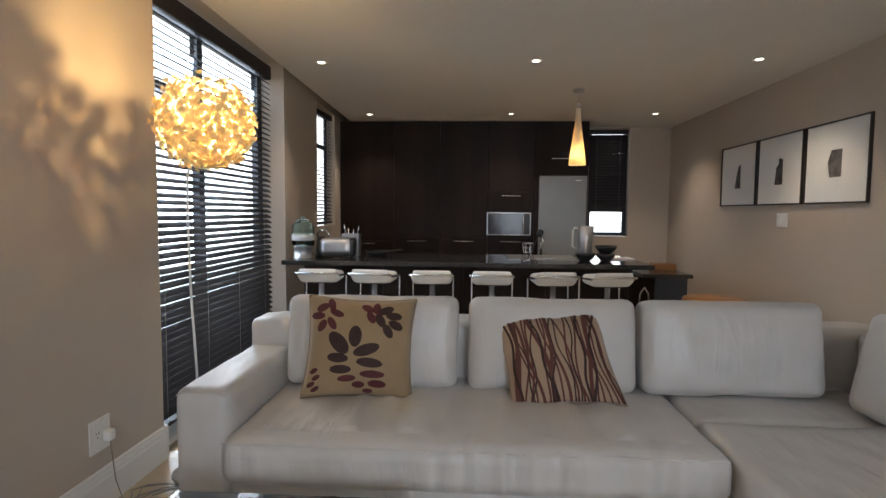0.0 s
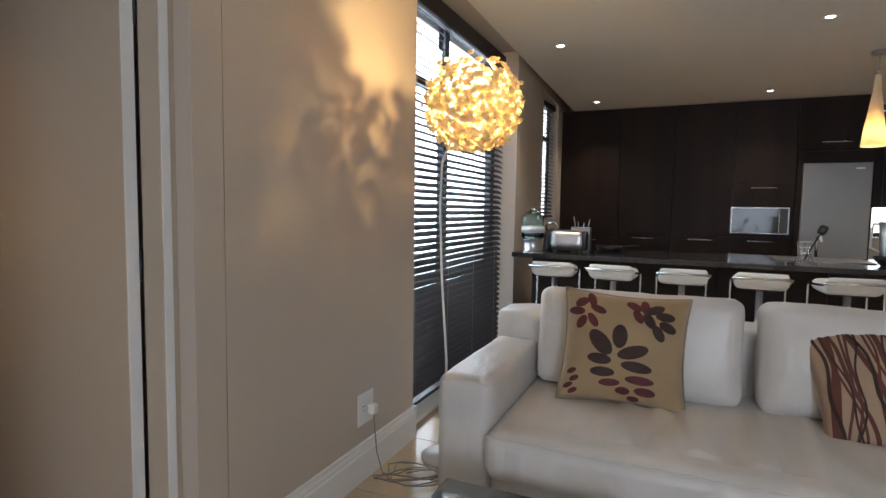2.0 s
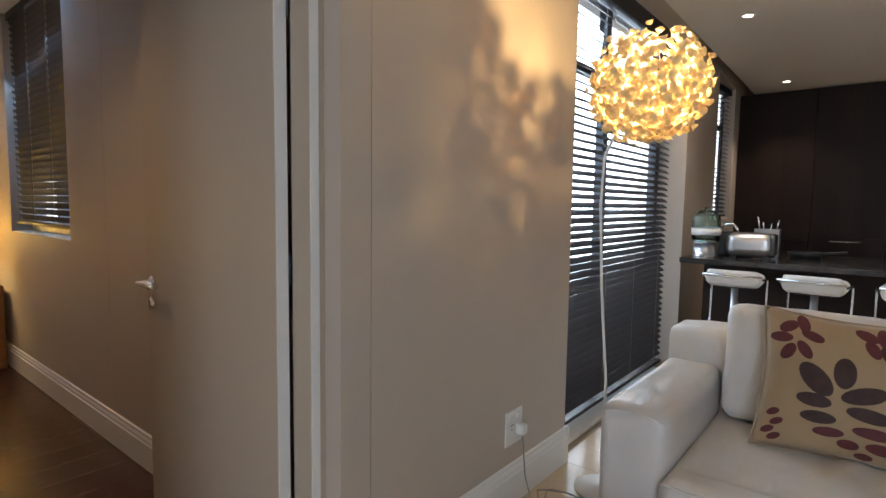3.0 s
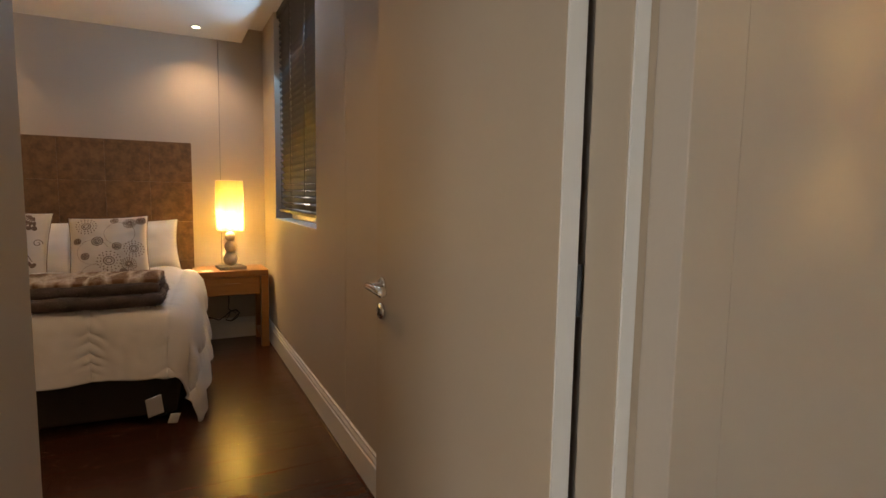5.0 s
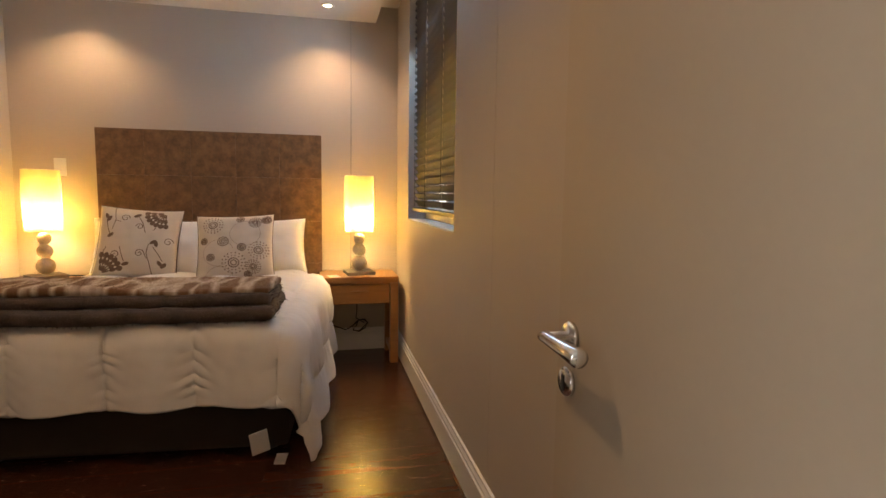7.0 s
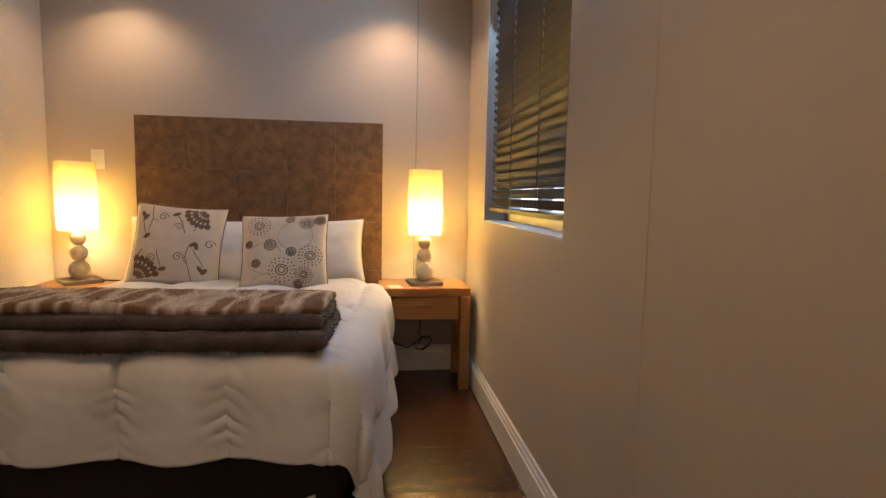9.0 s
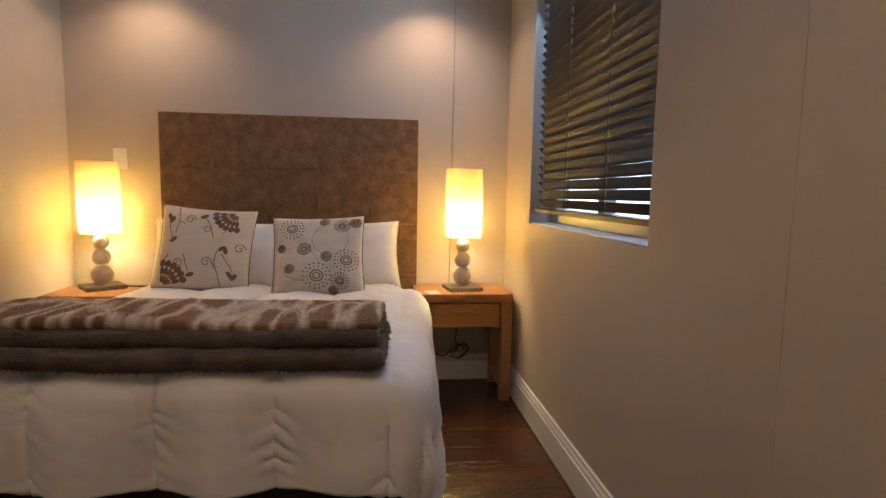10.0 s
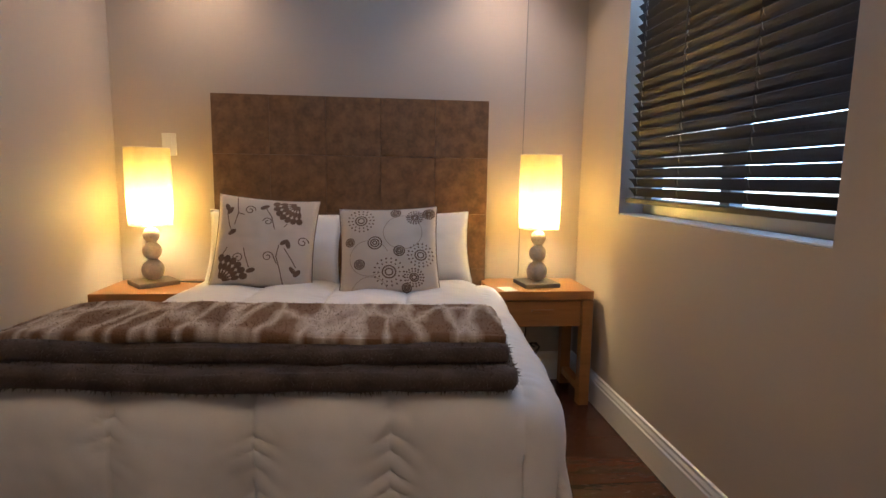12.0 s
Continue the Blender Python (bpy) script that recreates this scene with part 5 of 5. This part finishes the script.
DOTTED = ((-0.55, 0.66, 0.26), (0.0, -0.55, 0.30), (0.66, -0.18, 0.26), (0.50, -0.68, 0.19), (0.55, 0.72, 0.16), (0.84, 0.80, 0.12))
RINGED = ((-0.80, 0.16, 0.09), (-0.60, -0.36, 0.10), (0.22, -0.08, 0.11), (0.16, 0.84, 0.10), (-0.28, 0.12, 0.14), (0.34, -0.90, 0.09))


def dotted(cu, cv, r):
    def draw(pil, bm):
        for rr, n_, s in ((1.0, 18, 0.024), (0.72, 14, 0.022)):
            for k in range(n_):
                a = 2 * math.pi * k / n_
                pil.spot(bm, cu + r * rr * math.cos(a), cv + r * rr * math.sin(a), s, s * 0.8, a, 6)
        for rr in (0.45, 0.25):
            pil.line(bm, [(cu + r * rr * math.cos(2 * math.pi * k / 20), cv + r * rr * math.sin(2 * math.pi * k / 20)) for k in range(21)], 0.014)
    return draw


def ringed(cu, cv, r):
    def draw(pil, bm):
        for rr in (1.0, 0.62, 0.3):
            pil.line(bm, [(cu + r * rr * math.cos(2 * math.pi * k / 18), cv + r * rr * math.sin(2 * math.pi * k / 18)) for k in range(19)], 0.013)
    return draw


def rings(pil, bm):
    for cu, cv, r, a0, a1 in ((0.30, 0.36, 0.40, 0, 6.283), (-0.40, -0.22, 0.40, 0.3, 5.2), (-0.40, -1.0, 0.36, 0.1, 3.0)):
        pil.line(bm, [(cu + r * math.cos(a0 + (a1 - a0) * k / 36), cv + r * math.sin(a0 + (a1 - a0) * k / 36)) for k in range(37)], 0.008)


cushion("printed_cushion", "cream cushion printed with taupe vines and flowers", Pillow(0.465, 0.44, 0.15, 12, 0.06), CREAM, pose(-5.33, 0.010, 0.82, -18, 4, 90), 0.0035, [("vine_print", vine, PRINT, "taupe vine print")], PRINT)
cushion("printed_cushion", "cream cushion printed with taupe dotted circles", Pillow(0.45, 0.41, 0.15, 17, 0.05), CREAM, pose(-5.20, 0.585, 0.80, -20, -2, 88), 0.0035,
        [("dotted_motif", dotted(*q), PRINT, "taupe dotted rings") for q in DOTTED] + [("ring_motif", ringed(*q), PRINT, "taupe rings") for q in RINGED] + [("ring_print", rings, mat("pale_taupe_print", (0.42, 0.34, 0.26), 0.85, var=0.1, bump=0.0), "pale rings")], PRINT)

# nightstands and lamps


def nightstand(y0, y1, label):
    t = thing("nightstand", label, "nightstand", (-5.45, (y0 + y1) / 2, 0), group="pair of nightstands")
    w, d = (y1 - y0) / 2, 0.175
    part("top", bx(-d, -w, 0.548, d, w, 0.592, bevel=0.003), OAK, t)
    for sx in (-1, 1):
        for sy in (-1, 1):
            part("leg", bx(sx * d, sy * w, 0, sx * (d - 0.055), sy * (w - 0.055), 0.547, bevel=0.003), OAK, t)
    part("apron", bx(-d + 0.01, -w + 0.056, 0.405, d - 0.030, w - 0.056, 0.546), OAK, t)
    dr = part("drawer", bx(d - 0.024, -w + 0.0635, 0.412, d - 0.010, w - 0.0635, 0.540, bevel=0.004), OAK, t)
    part("pull", bx(d - 0.0105, -0.055, 0.487, d + 0.004, 0.055, 0.499, bevel=0.002), OAK, dr)
    part("stretcher", bx(-d + 0.056, w - 0.05, 0.06, d - 0.056, w - 0.005, 0.10, bevel=0.003), OAK, t)
    return t


nightstand(1.080, 1.596, "honey oak nightstand with one drawer beside the window wall")
nightstand(-0.765, -0.285, "honey oak nightstand with one drawer in the corner")


def table_lamp(x, y, rz, label):
    t = thing("table_lamp", label, "table lamp", (x, y, 0.5925), rz, group="pair of bedside lamps")
    part("base", bx(-0.085, -0.095, 0, 0.085, 0.095, 0.022, bevel=0.003), SLATE, t, "grey slate base")
    z = 0.022
    for r_ in (0.052, 0.044, 0.038):
        part("ball", lathe([(r_ * math.sin(math.pi * k / 14), z + r_ * (1 - math.cos(math.pi * k / 14))) for k in range(15)], 24), PEBBLE, t, "sandy ceramic ball")
        z += 2 * r_ - 0.003
    part("stem", tube([(0, 0, z - 0.01), (0, 0, z + 0.08)], 0.006, 8), STEEL, t)
    bm_ = bmesh.new()
    rings_ = []
    sup = lambda a, w: (math.copysign(abs(math.cos(a)) ** 0.5, math.cos(a)) * w, math.copysign(abs(math.sin(a)) ** 0.5, math.sin(a)) * w)
    prof = ((0.087, 0.295), (0.090, 0.35), (0.092, 0.42), (0.093, 0.50), (0.092, 0.58), (0.090, 0.664))
    for w_, zz in prof:
        rings_.append([bm_.verts.new((*sup(2 * math.pi * k / 48, w_), zz)) for k in range(48)])
    for a, b in zip(rings_, rings_[1:]):
        for k in range(48):
            bm_.faces.new((a[k], a[(k + 1) % 48], b[(k + 1) % 48], b[k])).smooth = True
    part("shade", bm_, SHADE, t, "cream cloth shade, glowing")
    for w_, zz in (prof[0], prof[-1]):
        part("hoop", tube([(*sup(2 * math.pi * k / 48, w_), zz) for k in range(48)], 0.0022, 6, closed=True), CREAM, t)
    lid = bmesh.new()
    lid.faces.new([lid.verts.new((*sup(2 * math.pi * k / 48, 0.0885), 0.655)) for k in range(48)])
    part("top_diffuser", lid, SHADE, t)
    part("bulb", moved(soft(0.055, 0.055, 0.075, 0.026, 5), pose(0, 0, z + 0.095)), BEDBULB, t, "glowing bulb")
    return t


table_lamp(-5.43, 1.345, 8, "lit bedside lamp with stacked stone balls, by the window")
table_lamp(-5.50, -0.570, 40, "lit bedside lamp with stacked stone balls, in the corner")
pts = [(-5.60, 1.33, 0.40)] + [(-5.585, 1.33 + 0.01 * math.sin(i), 0.40 - 0.05 * i) for i in range(1, 4)] + \
      [(-5.56, 1.36 + 0.055 * math.cos(i * 0.9) * (1 if i % 3 else 0.5), 0.20 + 0.045 * math.sin(i * 0.9 + 0.4)) for i in range(18)] + [(-5.56, 1.26, 0.17), (-5.57, 1.18, 0.20), (-5.60, 1.10, 0.20)]
solid("cable", tube(pts, 0.004, 6), BLACK, "black lamp cable bundled below the nightstand", "cable")
solid("cable", tube([(-5.645, 1.300, 0.60), (-5.645, 1.303, 1.2), (-5.645, 1.306, 1.8), (-5.645, 1.306, 2.33)], 0.0022, 6), CORD, "thin cable running up the bedroom wall", "cable")
solid("cable", tube([(-5.50, -0.46, 0.606), (-5.46, -0.40, 0.612), (-5.48, -0.34, 0.606), (-5.52, -0.30, 0.598)], 0.004, 6), BLACK, "black lamp cable on the nightstand", "cable")
solid("card", bx(-0.05, -0.035, 0, 0.05, 0.035, 0.002), PAPER, "small white card lying on the nightstand", "card", (-5.33, 1.17, 0.5925), 12)

# ---- floor pieces ----


def piece(name, parent, me, x, y, z, rz=0.0):
    o = new(name, me)
    o.parent = parent
    o.matrix_basis = pose(x, y, z, 0, 0, rz)
    return o


TS = 0.60
tile_mesh = mesh_of("tile", bx(-TS / 2 + 0.0015, -TS / 2 + 0.0015, -0.008, TS / 2 - 0.0015, TS / 2 - 0.0015, 0, bevel=0.0015), TILE)
for i in range(8):
    for j in range(19):
        x, y = -1.41 + TS * i, REAR + TS * j
        wide, deep = min(TS, RIGHT + 0.02 - x), min(TS, FAR + 0.02 - y)
        if wide > 0.01 and deep > 0.01:
            tile = piece("tile", floor_living, tile_mesh, x + wide / 2, y + deep / 2, 0)
            tile.scale = (wide / TS, deep / TS, 1)
rngp = random.Random(21)
PWID, LENS = 0.19, (0.80, 1.20, 0.55)
plank_meshes = {}


def plank_mesh(length):
    """The board of that length, shared between all boards cut alike."""
    if length not in plank_meshes:
        plank_meshes[length] = mesh_of("plank", bx(-PWID / 2 + 0.0006, -length / 2 + 0.0006, -0.008, PWID / 2 - 0.0006, length / 2 - 0.0006, 0, bevel=0.0012), PLANK)
    return plank_meshes[length]


xs = HEAD + PWID / 2
while xs < -1.64:
    order = list(LENS)
    rngp.shuffle(order)
    y = SIDE
    while y < SILLWALL - 0.02:
        L = min(order[0], round(SILLWALL - y, 3))
        order = order[1:] + order[:1]
        piece("plank", floor_bedroom, plank_mesh(L), xs, y + L / 2, 0)
        y += L
    xs += PWID
